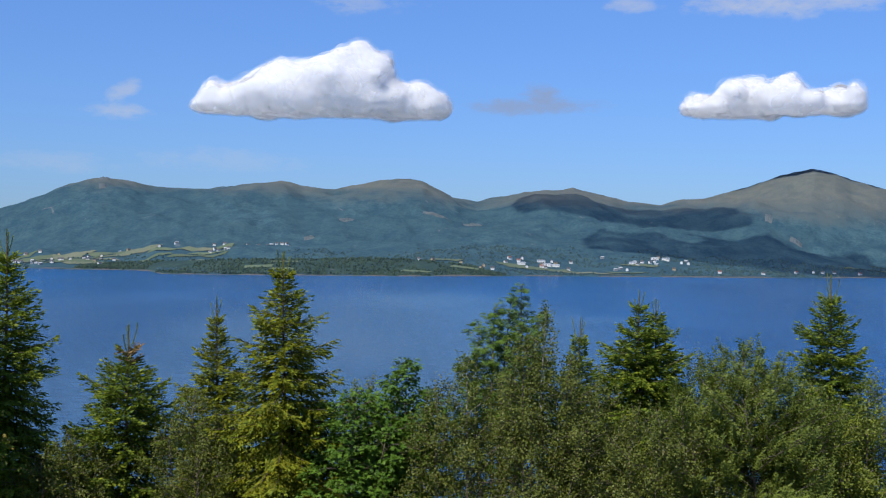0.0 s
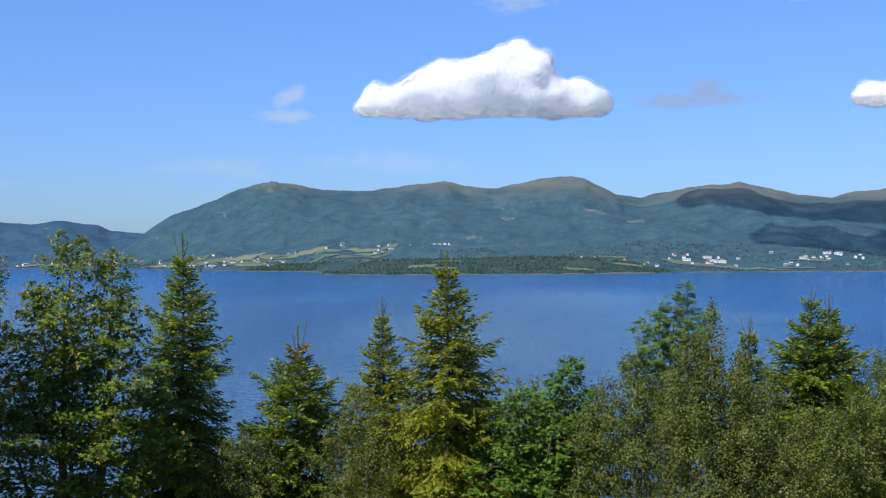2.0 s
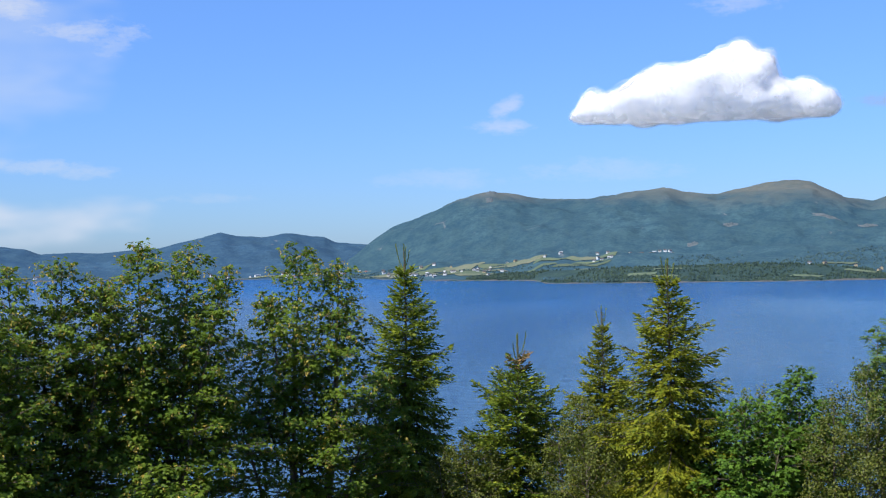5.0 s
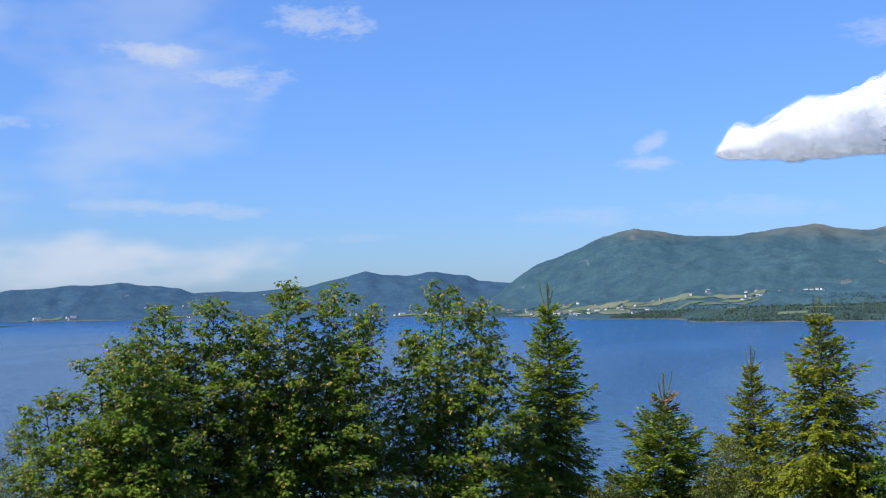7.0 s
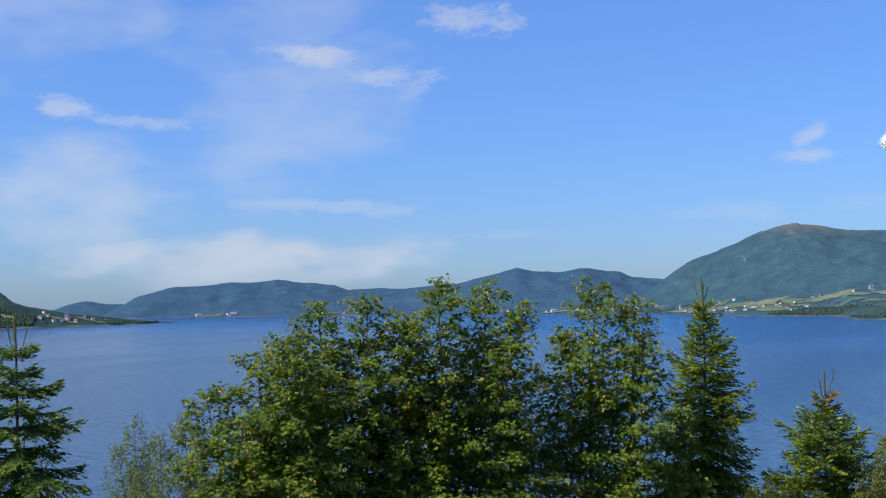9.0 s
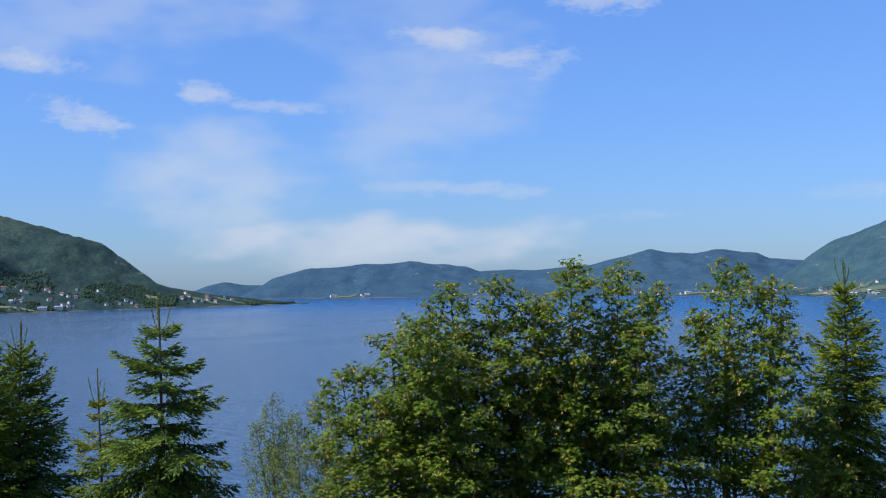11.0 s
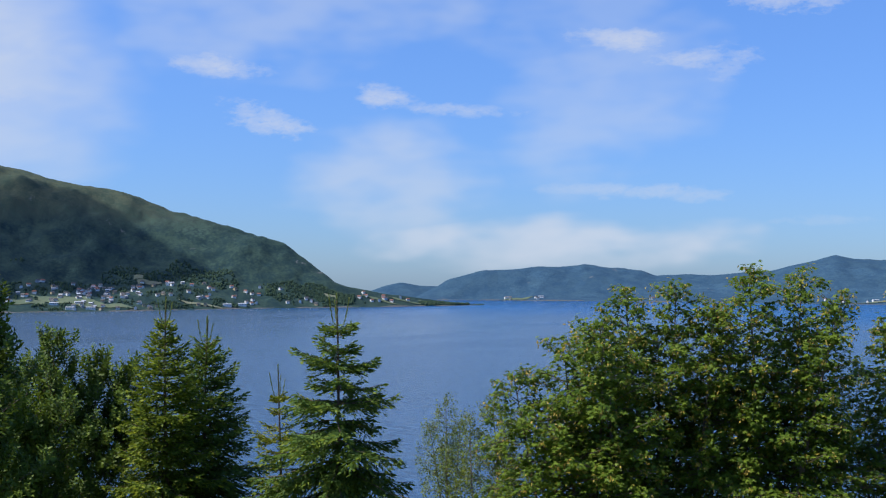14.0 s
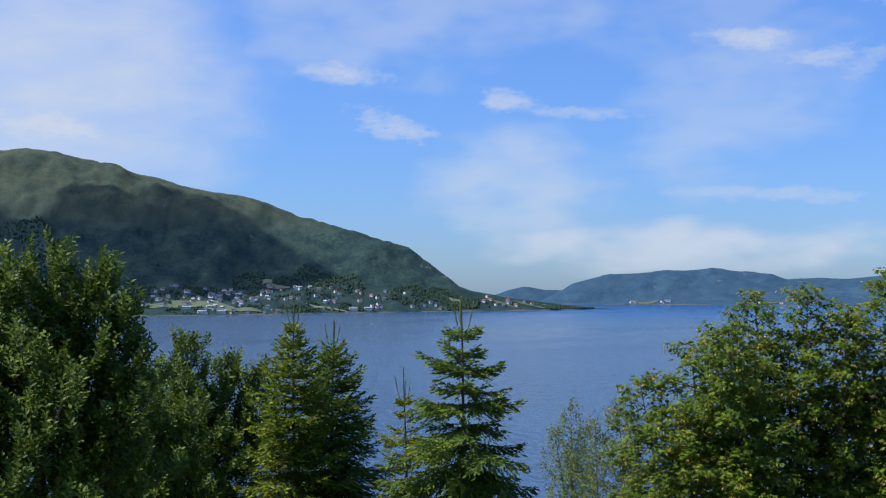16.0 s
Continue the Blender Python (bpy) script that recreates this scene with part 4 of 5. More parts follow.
def spruce(label, az, d, top_el, spread, seed, needles=M_SPRUCE, tips=M_SPRUCE_TIP, gap=0.42, dense=1.0, droop=0.0, thin_top=0.0, dead_top=0.0, lean=0.0, leader=0.55, full=5.0, between=2, candles=3):
    """A young spruce: whorls of boughs on a straight stem, flat combed sprays along each bough. spread: bough length `full` metres below the top."""
    rng = np.random.default_rng(seed)
    at, h = place(az, d, top_el)
    ob = empty("spruce", at)
    bend = lambda z: np.stack([lean * z * 0.02 + 0.03 * np.sin(z * 0.9 + seed), 0.03 * np.cos(z * 0.7 + seed), z], -1)
    zs = np.linspace(0, h - 0.1, 16)
    V, F = tube(bend(zs), 0.008 + 0.009 * (h - zs), 7)
    put("trunk", mesh_of("trunk", V, F, M_BARK_SPRUCE, smooth=True), ob)
    boughs = Bundle()
    P, D, N, S, K = [], [], [], [], []
    up_way = np.array([0, 0, 1.0])

    def candle(path, kind, step=0.013, size=0.05, open_=0.45):
        """Needles all round a bare young shoot."""
        long = np.concatenate([[0], np.cumsum(np.linalg.norm(np.diff(path, axis=0), axis=1))])
        k = max(6, int(long[-1] / step))
        q = np.linspace(0.02, 1.0, k) * long[-1]
        c = np.stack([np.interp(q, long, path[:, i]) for i in range(3)], -1)
        way = unit(path[-1] - path[0])
        a = rng.uniform(0, 6.28, k)
        e1 = unit(np.cross(way, np.array([0.37, 0.81, 0.2])))
        e2 = np.cross(way, e1)
        r = np.cos(a)[:, None] * e1 + np.sin(a)[:, None] * e2
        P.append(c), D.append(way + r * open_), N.append(np.cross(way, r) + 0.2 * way), S.append(np.full(k, size) * rng.uniform(0.8, 1.2, k)), K.append(np.full(k, kind))

    # the leader, and a crown of upright shoots round it
    candle(bend(np.linspace(h - leader * 1.4, h, 6)), 3, 0.006, 0.048, 0.35)
    for q in range(candles):
        a = q * 6.283 / candles + seed
        t5 = np.linspace(0, 1, 5)
        c0 = bend(np.array([h - leader * rng.uniform(0.85, 1.15)]))[0]
        up = np.stack([np.cos(a) * 0.17 * t5 ** 0.5, np.sin(a) * 0.17 * t5 ** 0.5, 0.5 * t5], -1) * leader / 0.55 * rng.uniform(0.65, 1.1)
        candle(c0 + up, 3, 0.008, 0.044, 0.3)
    whorl = 0
    z = h - leader * 1.1
    vis = d * (math.tan(radians(12.2)) + math.tan(radians(top_el))) + 0.4
    every = between + 1
    while z > h * 0.08 and z > h - 6.8:
        below = h - z
        seen = below < vis
        reach = spread * min(1.2, (below / full) ** 0.82) * min(1.0, 0.3 + 0.7 * below / 1.3)
        if thin_top and below < thin_top:
            reach *= 0.45 + 0.45 * below / thin_top
        main = whorl % every == 0
        count = rng.integers(8, 11) if main else rng.integers(6, 9)
        turn = rng.uniform(0, 6.28)
        for b in range(count):
            L = max(0.14, reach * rng.uniform(0.7, 1.2) * (1.0 if main else rng.uniform(0.55, 1.0)))
            a = b * 2 * math.pi / count + rng.uniform(-0.3, 0.3) + turn
            out = np.array([math.cos(a), math.sin(a), 0.0])
            side = np.array([-math.sin(a), math.cos(a), 0.0])
            up = 0.95 - 0.36 * min(below, 3.4) - droop * 0.25 + rng.uniform(-0.1, 0.1)
            t = np.linspace(0, 1, 7)
            arc = L * (up * t - (0.22 + droop * 0.25) * t ** 2 + 0.26 * t ** 4)
            pts = bend(np.array([z + rng.uniform(-0.07, 0.07)]))[0] + out * (L * t)[:, None] + up_way * arc[:, None] + side * (rng.uniform(-0.12, 0.12) * L * t ** 2)[:, None]
            Vb, Fb = tube(pts[::2], 0.004 + 0.011 * L * (1 - t[::2]), 3)
            boughs.add(Vb, Fb)
            dead = below < dead_top and rng.random() < 0.75
            # side twigs in pairs, shorter towards the tip, hanging more on older boughs
            m = max(4, int(L / (0.06 if seen else 0.24) * dense))
            tt = np.clip(np.repeat(np.linspace(0.1, 0.99, m), 2) + rng.uniform(-0.02, 0.02, 2 * m), 0.05, 1)
            C = np.stack([np.interp(tt, t, pts[:, i]) for i in range(3)], -1)
            fwd = unit(np.stack([np.interp(tt, t, np.gradient(pts[:, i], t)) for i in range(3)], -1))
            sgn = np.tile([1.0, -1.0], m)[:, None]
            tw = np.minimum(0.48, (0.07 + 0.5 * L * (1 - tt) ** 0.75 * np.clip(tt * 4, 0.4, 1)) * rng.uniform(0.65, 1.25, 2 * m))
            hang = (0.06 + 0.34 * min(1, below / 3) + droop * 0.4) * rng.uniform(0.3, 1.4, 2 * m) + rng.normal(0, 0.13, 2 * m)
            dirs = unit(fwd * 0.85 + sgn * side * rng.uniform(0.45, 0.95, 2 * m)[:, None] - up_way * hang[:, None])
            n_sub = np.maximum(2, (tw / (0.041 if seen else 0.2)).astype(int))
            rep = np.repeat(np.arange(2 * m), n_sub)
            pos = np.concatenate([(np.arange(c) + 0.3) / c for c in n_sub])
            base = C[rep] + dirs[rep] * (tw[rep] * pos)[:, None] - up_way * (0.12 * tw[rep] * pos ** 2)[:, None]
            s2 = np.where(np.arange(len(rep)) % 2 == 0, 1.0, -1.0)[:, None]
            cross = unit(np.cross(dirs[rep], up_way) + 1e-6)
            sd = unit(dirs[rep] + s2 * cross * rng.uniform(0.2, 0.75, len(rep))[:, None] + rng.normal(0, 0.13, (len(rep), 3)))
            P.append(base), D.append(sd)
            N.append(0.75 * up_way + rng.normal(0, 0.5, (len(rep), 3)) + 0.6 * out)
            S.append(rng.uniform(0.065, 0.12, len(rep)) * (1.0 if seen else 2.3))
            fresh = (pos > 0.5) & (rng.random(len(rep)) < 0.7 * (0.4 + 0.6 * tt[rep]))
            K.append(np.where(dead & (rng.random(len(rep)) < 0.85), 2, np.where(fresh, 1, 0)))
            # the bough's own axis and its tip
            candle(pts[2:], 2 if dead else (1 if rng.random() < 0.6 else 0), 0.03 if seen else 0.12, 0.07 if seen else 0.15, 0.6)
        z -= gap / every * (1.0 if seen else 1.6) * rng.uniform(0.8, 1.2)
        whorl += 1
    put("branchwork", boughs.mesh("branchwork", M_BARK_SPRUCE), ob)
    P, D, N, S, K = (np.concatenate(q) for q in (P, D, N, S, K))
    put("crown", leaf_mesh("crown", P, D, N, S, SHOOT, SHOOT_F, [needles, tips, M_BROWN, M_SHOOT], K), ob)
    return tagged(ob, label, "spruce tree", "trees on the slope")


# branches a metre of limb, rise of the branches at the top and at the foot, sprays a metre of branch, leaves a spray, leaf length
HABIT = {"sycamore": (19.0, 1.0, 0.2, 26.0, 3, (0.06, 0.105)), "birch": (17.0, 1.7, 0.65, 36.0, 11, (0.03, 0.047)), "willow": (16.0, 1.8, 0.7, 24.0, 11, (0.075, 0.115)),
         "sallow": (18.0, 1.05, 0.35, 32.0, 10, (0.042, 0.066)), "rowan": (12.0, 1.1, 0.3, 12.0, 4, (0.11, 0.16))}


def broadleaf(name, label, az, d, plumes, seed, kind, stems=1, bark=M_BARK, leaves=None, fill=1.0, category="tree"):
    """plumes: (offset across, top elevation, half width, height), metres and degrees. A limb runs up each plume, branches spiral round it, sprays of leaves sit along them."""
    rng = np.random.default_rng(seed)
    top_el = max(p[1] for p in plumes)
    at, h = place(az, d, top_el)
    ob = empty(name, at, -az)
    P, D, N, S = [], [], [], []
    fruit = []
    per_m, rise_top, rise_foot, sprays, per, size = HABIT[kind]
    fork = max(0.5, 0.25 * h)
    for s in range(stems):
        x0 = (s - (stems - 1) / 2) * 0.35
        zz = np.linspace(-0.2, fork * 1.2, 6)
        V, F = tube(np.stack([x0 * (1 + zz * 0.1) + 0.05 * np.sin(zz * 2 + s), 0.05 * np.cos(zz * 1.5 + s), zz], -1), 0.02 * h * (0.9 if stems == 1 else 0.55) * (1 - 0.35 * zz / (fork * 1.2)), 8)
        put("trunk", mesh_of("trunk", V, F, bark, smooth=True), ob)
    lowest = EYE - at[2] - d * math.tan(radians(13.6))
    for i, (off, el, half, high) in enumerate(plumes):
        half *= 1.28 if kind == "sycamore" else 1.15
        top = EYE + d * math.tan(radians(el)) - at[2]
        dep = rng.uniform(-0.5, 0.5) * half
        x0 = ((i % stems) - (stems - 1) / 2) * 0.35
        t = np.linspace(0, 1, 12)
        bow = np.sin(t * math.pi) * rng.uniform(-0.2, 0.2)
        limb = np.stack([x0 + (off - x0) * t ** 0.7 + bow, dep * t ** 0.7 + bow * 0.6, fork * 0.8 + (top - 0.05 - fork * 0.8) * t], -1)
        wood = Bundle()
        V, F = tube(limb, 0.005 + 0.010 * h * (0.8 if kind != "birch" else 0.6) * (1 - t), 5)
        wood.add(V, F)
        nb = max(8, int(high * per_m * fill ** 0.5))
        for b in range(nb):
            v = (b + rng.random()) / nb
            z0 = top - high * v
            if z0 < fork * 0.8 or z0 < lowest - 0.6:
                continue
            shape = 0.16 + 0.84 * math.sin(min(v / 0.6, 1.0) * math.pi / 2) ** 0.95
            L = half * shape * rng.uniform(0.5, 1.25)
            a = b * 2.4 + rng.uniform(-0.5, 0.5)
            out = np.array([math.cos(a), math.sin(a), 0.0])
            side = np.array([-out[1], out[0], 0.0])
            rise = rise_top + (rise_foot - rise_top) * min(1.0, v * 1.3) + rng.uniform(-0.15, 0.15)
            s0 = np.array([np.interp(z0, limb[:, 2], limb[:, k]) for k in range(3)])
            q = np.linspace(0, 1, 5)
            sag = 0.3 if kind in ("sycamore", "rowan") else (0.55 if kind == "birch" else 0.1)
            path = s0 + out * (L * q)[:, None] + np.array([0, 0, 1.0]) * (L * (rise * q - sag * q ** 2))[:, None] + side * (rng.uniform(-0.2, 0.2) * L * q ** 2)[:, None]
            V, F = tube(path[::2], (0.004 + 0.007 * L) * np.array([1.0, 0.6, 0.3]), 3)
            wood.add(V, F)
            n = int(2 + L * sprays * fill)
            tq = rng.uniform(0.12, 1.0, n) ** 0.75
            tq[0] = 1.0
            C = np.stack([np.interp(tq, q, path[:, k]) for k in range(3)], -1)
            wide = 0.5 * L * np.clip(1.1 - tq, 0.1, 0.8) * np.clip(tq * 3, 0.3, 1)
            C = C + side * (rng.uniform(-1, 1, n) * wide)[:, None] + out * (rng.uniform(-0.3, 0.6, n) * wide)[:, None] + np.array([0, 0, 1.0]) * rng.normal(0, 0.045 if kind in ("sycamore", "rowan") else 0.075, n)[:, None]
            C = C[(C[:, 2] > 0.4) & ((C[:, 2] > lowest) | (rng.random(n) < 0.25))]
            n = len(C)
            if n == 0:
                continue
            for c in C[::16]:
                V, F = tube(np.stack([(path[1] + path[2]) / 2, (path[2] + c) / 2, c]), np.array([0.006, 0.005, 0.003]), 3)
                wood.add(V, F)
            rep = np.repeat(np.arange(n), per)
            k = len(rep)
            ang = rng.uniform(0, 6.28, k)
            s = rng.uniform(*size, k)
            if kind in ("willow", "sallow"):
                # leaves in spirals along upright shoots
                shoot = unit(out * 0.5 + np.array([0, 0, 1.1]) + rng.normal(0, 0.25, (n, 3)))
                along = np.tile(np.linspace(-0.5, 0.5, per), n)
                ang = np.tile(np.arange(per) * 2.4, n) + rng.uniform(0, 1, k)
                e1 = unit(np.cross(shoot, np.array([0.3, 0.2, 1.0])))
                e2 = np.cross(shoot, e1)
                r = e1[rep] * np.cos(ang)[:, None] + e2[rep] * np.sin(ang)[:, None]
                p = C[rep] + shoot[rep] * (along * (0.26 if kind == "willow" else 0.16))[:, None]
                dd = shoot[rep] * rng.uniform(0.5, 1.1, k)[:, None] + r
                nn = shoot[rep] - r * 0.4 + out * 0.4 + rng.normal(0, 0.25, (k, 3))
            elif kind == "birch":
                p = C[rep] + rng.normal(0, 1, (k, 3)) * np.array([0.045, 0.045, 0.075])
                dd = np.stack([np.cos(ang), np.sin(ang), -0.7 + 0 * ang], -1) + rng.normal(0, 0.3, (k, 3))
                nn = out * 0.7 + np.array([0, 0, 0.8]) + rng.normal(0, 0.42, (k, 3))
            elif kind == "rowan":
                dd = unit(np.stack([np.cos(ang), np.sin(ang), 0 * ang], -1) + out * 0.5 + np.array([0, 0, -0.15]) + rng.normal(0, 0.15, (k, 3)))
                p = C[rep] + rng.normal(0, 0.025, (k, 3))
                nn = np.array([0, 0, 0.8]) + rng.normal(0, 0.45, (k, 3)) + out * 0.5
            else:
                # broad leaves held out flat in tiers, tips hanging
                flat = np.stack([np.cos(ang), np.sin(ang), 0 * ang], -1)
                dd = unit(flat + out * 0.55 - np.array([0, 0, 1.0]) * rng.uniform(-0.1, 0.7, k)[:, None])
                p = C[rep] + flat * rng.uniform(0.02, 0.09, k)[:, None] + np.array([0, 0, 1.0]) * rng.normal(0, 0.035, k)[:, None]
                nn = np.array([0, 0, 1.0]) + out * 0.35 + rng.normal(0, 0.34, (k, 3))
                if v < 0.85:
                    fruit.append(C[:1 + int(2 * rng.random())] + out * 0.05 - np.array([0, 0, 0.04]))
            P.append(p), D.append(dd), N.append(nn), S.append(s)
        put("limb", wood.mesh("limb", bark if i == 0 else M_BARK), ob)
    shape, faces = {"sycamore": (LOBED, LOBED_F), "birch": (ROUND, ROUND_F), "willow": (OVAL, OVAL_F), "sallow": (OVAL, OVAL_F), "rowan": (PINNATE, PINNATE_F)}[kind]
    put("crown", leaf_mesh("crown", np.concatenate(P), np.concatenate(D), np.concatenate(N), np.concatenate(S), shape, faces, leaves), ob)
    if kind == "sycamore" and leaves == M_SYC:
        c = np.concatenate(fruit)
        rep = np.repeat(np.arange(len(c)), 8)
        n = len(rep)
        dd = rng.normal(0, 0.6, (n, 3)) + np.array([0, 0, -0.8])
        keys = put("fruit", leaf_mesh("fruit", c[rep] + rng.normal(0, 0.035, (n, 3)), dd, rng.normal(0, 1, (n, 3)), rng.uniform(0.042, 0.064, n), OVAL, OVAL_F, M_SEED), ob, "hanging yellow-brown winged seeds")
        tagged(keys, kind="stuff")
    return tagged(ob, label, category, "trees on the slope")


spruce("tall spruce with a long pale leader", -19.82, 24, 0.42, 1.6, 1, M_SPRUCE_MILD, M_SPRUCE_TIP, gap=0.4, thin_top=1.6)
spruce("short bushy spruce with a dead brown top", -14.55, 24, -3.85, 1.9, 2, M_SPRUCE, M_SPRUCE_TIP, gap=0.4, thin_top=1.3, dead_top=0.75, full=3.6)
spruce("slender yellow-green spruce with a bare top", -10.48, 27, -2.55, 1.6, 3, M_SPRUCE_YEL, M_SPRUCE_TIP, gap=0.44, thin_top=2.0)
spruce("sunlit yellow-green spruce with full drooping boughs", -7.38, 22, -0.46, 1.95, 4, M_SPRUCE_YEL, M_SPRUCE_TIP, gap=0.42, droop=0.25, leader=0.45)
spruce("small spruce with an upright leader", 6.49, 28, -3.35, 1.45, 5, M_SPRUCE, M_SPRUCE_TIP, gap=0.46, thin_top=1.6)
spruce("dense green spruce in a close pair", 9.05, 26, -2.0, 1.75, 6, M_SPRUCE, M_SPRUCE_TIP, gap=0.5, lean=0.3, thin_top=0.9, droop=0.2, leader=0.42, candles=2, dense=1.3, full=4.2)
spruce("dense green spruce beside its twin", 9.95, 26.6, -2.4, 1.7, 7, M_SPRUCE, M_SPRUCE_TIP, gap=0.5, thin_top=0.9, droop=0.2, leader=0.42, candles=2, dense=1.3, full=4.2)
spruce("bright green spruce with a pointed top", 17.78, 27, -1.18, 1.65, 8, M_SPRUCE, M_SPRUCE_TIP, gap=0.4)
# bluish needles with paler tips: its sunlit bough edges are partly in the colours
spruce("open spruce with wide tiers of boughs", -51.26, 20, -0.66, 1.6, 9, M_SPRUCE_BLUE, M_SPRUCE_MILD, gap=0.52, droop=0.5, leader=0.6, full=3.3, dense=1.6, between=1)
spruce("thin spruce with a bare leader", -53.87, 26, -3.95, 1.2, 10, M_SPRUCE_YEL, M_SPRUCE_TIP, gap=0.8, thin_top=1.6, leader=0.7)
spruce("green spruce crowded by its darker neighbour", -59.0, 22, -0.8, 1.2, 11, M_SPRUCE, M_SPRUCE_TIP, gap=0.42, full=4.0)
spruce("dark green spruce with blunt top", -57.2, 23, -1.7, 1.35, 12, M_SPRUCE_BLUE, M_SPRUCE_MILD, gap=0.36, full=3.6)

SYC = "sycamore with dark green leaves and yellowing seed clusters"
broadleaf("sycamore", SYC, -24.6, 22.2, [(0.0, 0.22, 0.77, 3.21), (0.68, -0.35, 0.49, 1.98), (-0.62, -1.9, 0.62, 2.96), (0.62, -2.6, 0.8, 3.46), (0.0, -5.0, 1.17, 3.95), (-1.3, -6.2, 0.9, 2.6), (1.3, -6.6, 0.9, 2.6)], 31, "sycamore", leaves=M_SYC)
broadleaf("sycamore", SYC, -30.9, 21.0, [(-0.43, 0.54, 0.62, 2.72), (0.43, 0.45, 0.62, 2.96), (1.05, -0.6, 0.49, 2.72), (-0.99, -1.4, 0.62, 2.96), (0.37, -2.6, 1.11, 3.71), (-0.62, -4.6, 1.24, 3.95), (0.86, -5.2, 0.99, 3.71), (0.1, -8.0, 1.5, 2.2)], 32, "sycamore", stems=2, leaves=M_SYC)
broadleaf("sycamore", SYC, -36.2, 21.0, [(0.31, -0.15, 0.62, 2.72), (-0.56, -0.45, 0.52, 2.22), (-1.05, -2.2, 0.62, 2.72), (0.93, -1.0, 0.62, 2.96), (0.0, -2.6, 1.17, 3.71), (-1.11, -4.6, 0.99, 3.71), (0.62, -5.0, 1.17, 3.71), (-0.3, -8.0, 1.6, 2.2)], 33, "sycamore", stems=2, leaves=M_SYC)
broadleaf("sycamore", "low spreading sycamore with dark green leaves", -40.6, 19.8, [(0.62, -1.9, 0.68, 2.35), (0.0, -2.75, 0.62, 2.22), (-0.8, -4.4, 0.62, 2.1), (0.74, -4.8, 1.05, 3.21), (-0.25, -6.0, 1.11, 3.21), (0.5, -8.2, 1.3, 2.2)], 34, "sycamore", leaves=M_SYC)
broadleaf("sycamore", "young light green sycamore", -1.65, 22.2, [(0.0, -5.55, 0.42, 1.5), (-0.62, -7.3, 0.56, 1.73), (0.49, -7.4, 0.56, 1.98), (0.0, -9.0, 0.99, 2.47)], 35, "sycamore", leaves=M_SYC_LIGHT, fill=1.6)
broadleaf("sycamore", "light green sycamore thicket", -4.7, 21.6, [(0.25, -6.9, 0.62, 1.98), (-0.37, -7.6, 0.62, 2.1), (0.86, -8.0, 0.62, 2.22), (0.0, -9.4, 1.11, 2.47)], 36, "sycamore", leaves=M_SYC_LIGHT)
broadleaf("rowan", "slim rowan with feathery fresh green leaves", 3.2, 24, [(0.22, -1.75, 0.16, 1.2), (0.02, -2.3, 0.2, 1.5), (-0.3, -2.75, 0.22, 1.5), (0.55, -3.1, 0.24, 1.6), (-0.62, -3.6, 0.26, 1.7), (0.2, -3.8, 0.36, 2.0), (-0.25, -4.4, 0.42, 2.2), (0.5, -4.8, 0.4, 2.2), (-0.75, -5.4, 0.42, 2.2), (-0.2, -6.6, 0.9, 3.0)], 37, "rowan", leaves=M_ROWAN, fill=1.15)
broadleaf("birch", "slender birch with a pale stem and dull leaves", 4.9, 20, [(0.0, -3.05, 0.3, 1.8), (-0.35, -4.4, 0.4, 1.8), (0.4, -5.2, 0.45, 2.0), (0.0, -6.2, 0.8, 2.4), (0.6, -8.2, 0.8, 2.4), (-0.4, -8.4, 0.8, 2.4)], 38, "birch", bark=M_BARK_PALE, leaves=M_BIRCH_DULL, fill=0.8)
broadleaf("birch", "greyish birch before the rowan", 1.2, 21, [(0.0, -5.6, 0.35, 1.6), (-0.5, -6.9, 0.5, 1.8), (0.6, -6.4, 0.5, 2.0), (0.0, -8.4, 1.0, 2.4)], 39, "birch", bark=M_BARK_PALE, leaves=M_BIRCH_DULL, fill=0.85)
broadleaf("sallow", "rounded grey-green sallow in full leaf", 14.0, 20, [(0.0, -4.7, 0.6, 1.9), (-0.45, -5.3, 0.65, 2.0), (0.5, -5.45, 0.65, 2.0), (0.0, -6.6, 1.1, 2.4), (-0.95, -6.8, 0.7, 2.2), (0.95, -6.9, 0.7, 2.2), (-0.6, -8.6, 1.0, 2.2), (0.7, -8.6, 1.0, 2.2)], 40, "sallow", stems=2, leaves=M_SALLOW, fill=1.15)
broadleaf("birch", "thin birch with fine pale leaves", 12.0, 27, [(0.0, -5.0, 0.3, 1.4), (0.4, -5.5, 0.35, 1.5), (-0.3, -6.4, 0.5, 2.0), (0.1, -8.0, 0.8, 2.4)], 41, "birch", leaves=M_BIRCH, fill=0.7)
broadleaf("birch", "low birch with sunlit leaves", 19.4, 21, [(0.0, -6.1, 0.5, 1.6), (-0.6, -7.0, 0.5, 1.8), (0.7, -6.6, 0.6, 2.0), (0.0, -8.4, 1.1, 2.4)], 42, "birch", leaves=M_BIRCH, fill=0.85)
broadleaf("birch", "bushy birch below the spruces", 7.5, 21, [(0.0, -6.6, 0.45, 1.6), (-0.5, -7.2, 0.5, 1.8), (0.6, -7.6, 0.55, 1.8), (0.0, -9.0, 1.0, 2.2)], 43, "birch", leaves=M_BIRCH_DULL, fill=0.85)
broadleaf("birch", "low dull birch bush", 10.3, 19, [(0.0, -8.0, 0.4, 1.5), (0.5, -8.8, 0.5, 1.6), (-0.5, -8.9, 0.5, 1.6)], 44, "birch", leaves=M_BIRCH_DULL, fill=0.9)
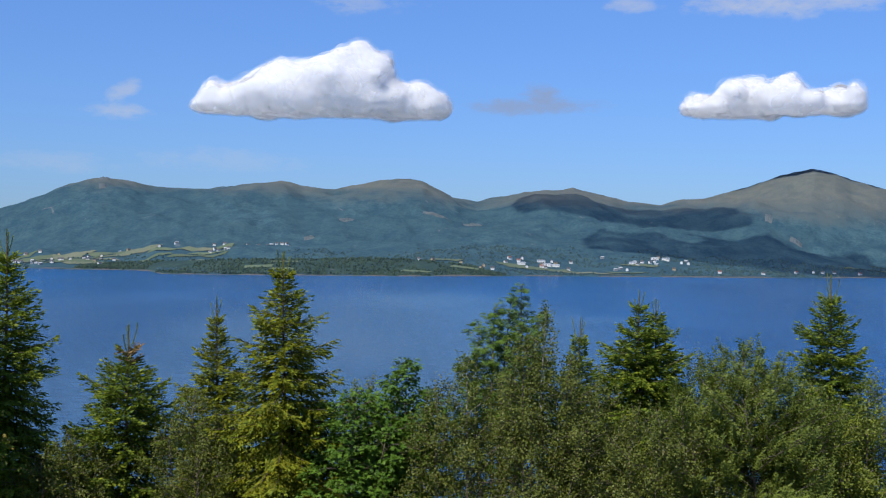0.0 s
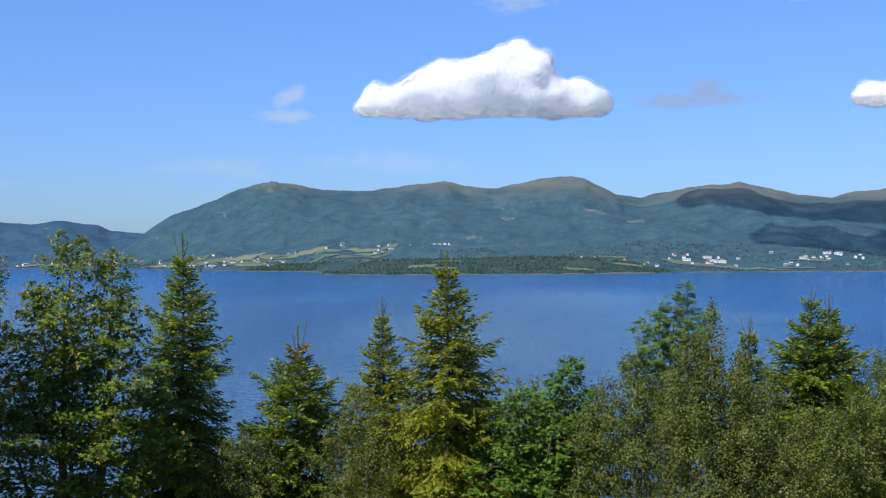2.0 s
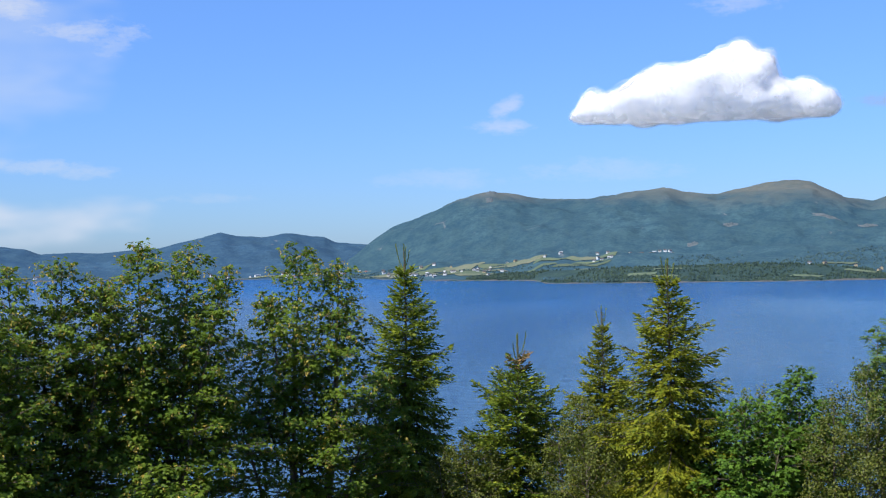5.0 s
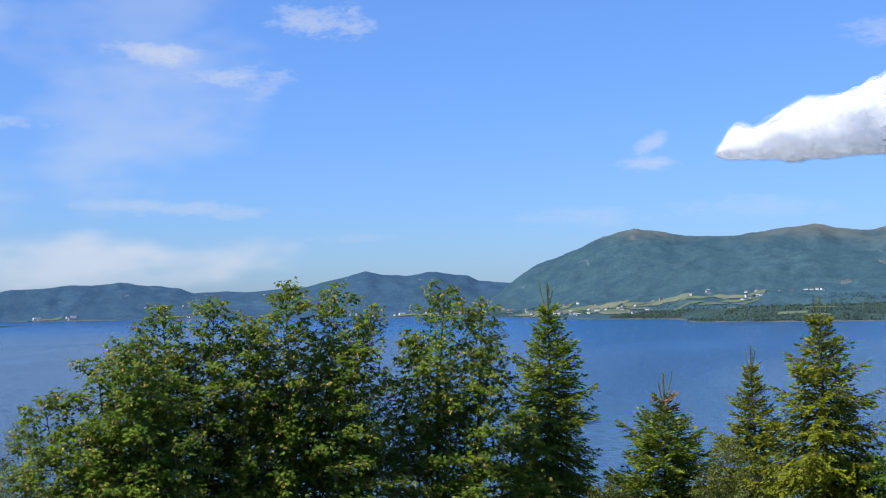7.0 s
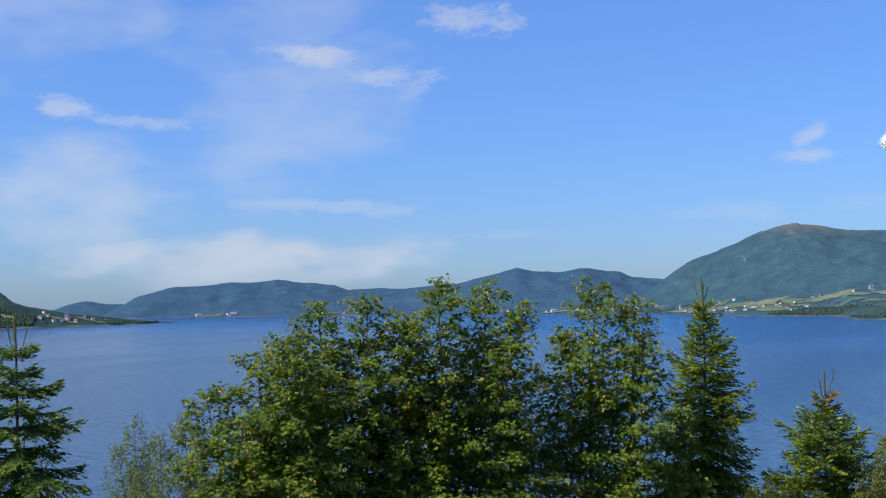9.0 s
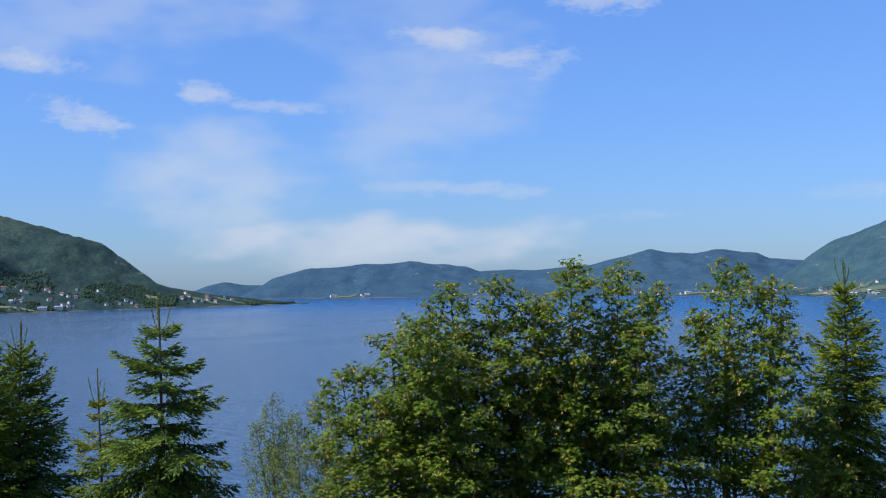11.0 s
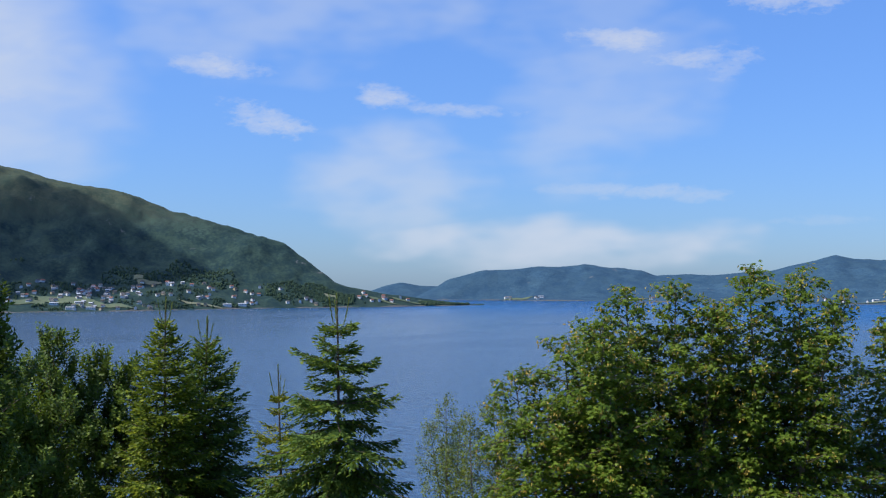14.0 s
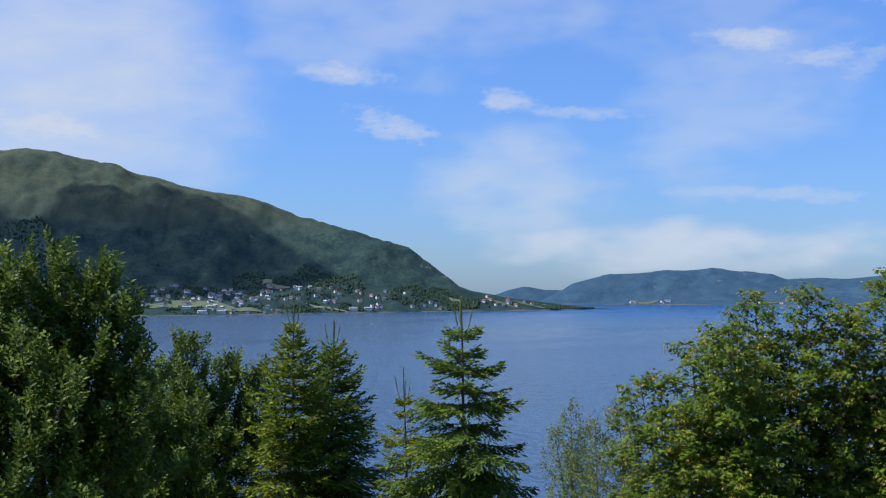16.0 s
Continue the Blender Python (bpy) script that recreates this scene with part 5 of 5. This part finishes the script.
broadleaf("birch", "birch bush with yellowing leaves", 16.6, 21, [(0.0, -6.4, 0.5, 1.6), (-0.4, -7.6, 0.5, 1.8), (0.6, -7.8, 0.6, 1.8), (0.1, -9.0, 0.9, 2.2)], 45, "birch", leaves=M_BIRCH, fill=0.85)
broadleaf("birch", "fine-leaved birch behind the spruce", -3.4, 26, [(0.0, -6.6, 0.5, 1.6), (0.6, -7.0, 0.5, 1.7), (-0.5, -7.6, 0.6, 1.8), (0.3, -8.8, 1.0, 2.2)], 46, "birch", leaves=M_BIRCH, fill=0.6)
broadleaf("birch", "fine-leaved birch between the spruces", -11.6, 22, [(0.0, -7.2, 0.4, 1.4), (0.5, -8.2, 0.5, 1.6), (-0.4, -8.6, 0.5, 1.6), (0.1, -9.6, 0.8, 1.8)], 47, "birch", leaves=M_BIRCH_DULL, fill=0.8)
broadleaf("birch", "dark low bush by the spruce foot", -17.0, 23, [(0.0, -9.0, 0.5, 1.4), (-0.5, -9.6, 0.6, 1.6), (0.5, -9.9, 0.5, 1.5)], 48, "birch", leaves=M_BIRCH_DULL, fill=0.8)
broadleaf("birch", "feathery pale birch by the water", -46.1, 30, [(0.0, -5.7, 0.45, 1.8), (-0.4, -6.8, 0.4, 1.8), (0.35, -6.6, 0.4, 2.0), (0.0, -8.0, 0.65, 2.4)], 49, "birch", leaves=M_SALLOW, fill=0.55)
broadleaf("birch", "feathery green birch beside the sycamore", -43.9, 27, [(0.0, -5.6, 0.4, 1.6), (-0.5, -6.4, 0.4, 1.8), (0.5, -6.8, 0.5, 2.0), (0.0, -8.0, 0.9, 2.4)], 50, "birch", leaves=M_BIRCH, fill=0.65)
broadleaf("willow", "dense dark goat willow with upright shoots", -69.6, 18.5, [(0.0, 1.35, 0.45, 2.11), (0.66, 0.7, 0.4, 1.98), (-0.66, 0.6, 0.53, 2.24), (0.99, -1.2, 0.46, 2.11), (0.13, -1.4, 0.92, 2.64), (-1.19, -0.8, 0.66, 2.64), (-0.4, -4.0, 1.19, 3.17), (0.79, -4.4, 0.79, 2.9), (-1.72, -3.5, 0.92, 2.9)], 51, "willow", stems=3, leaves=M_WILLOW)
broadleaf("willow", "dark goat willow bush with glossy leaves", -63.4, 25.1, [(-0.26, -2.65, 0.46, 1.85), (0.66, -3.7, 0.46, 1.72), (-0.79, -4.0, 0.59, 1.98), (1.19, -4.2, 0.53, 1.98), (0.13, -5.6, 1.19, 2.9), (-1.19, -6.0, 0.92, 2.9), (1.06, -7.0, 0.92, 2.9)], 52, "willow", stems=2, leaves=M_WILLOW)
broadleaf("willow", "low dark willow before the spruces", -66.2, 22.4, [(0.0, -5.0, 0.66, 1.98), (0.79, -6.2, 0.79, 2.38), (-0.79, -5.6, 0.79, 2.38), (0.0, -7.6, 1.19, 2.64)], 53, "willow", leaves=M_WILLOW)
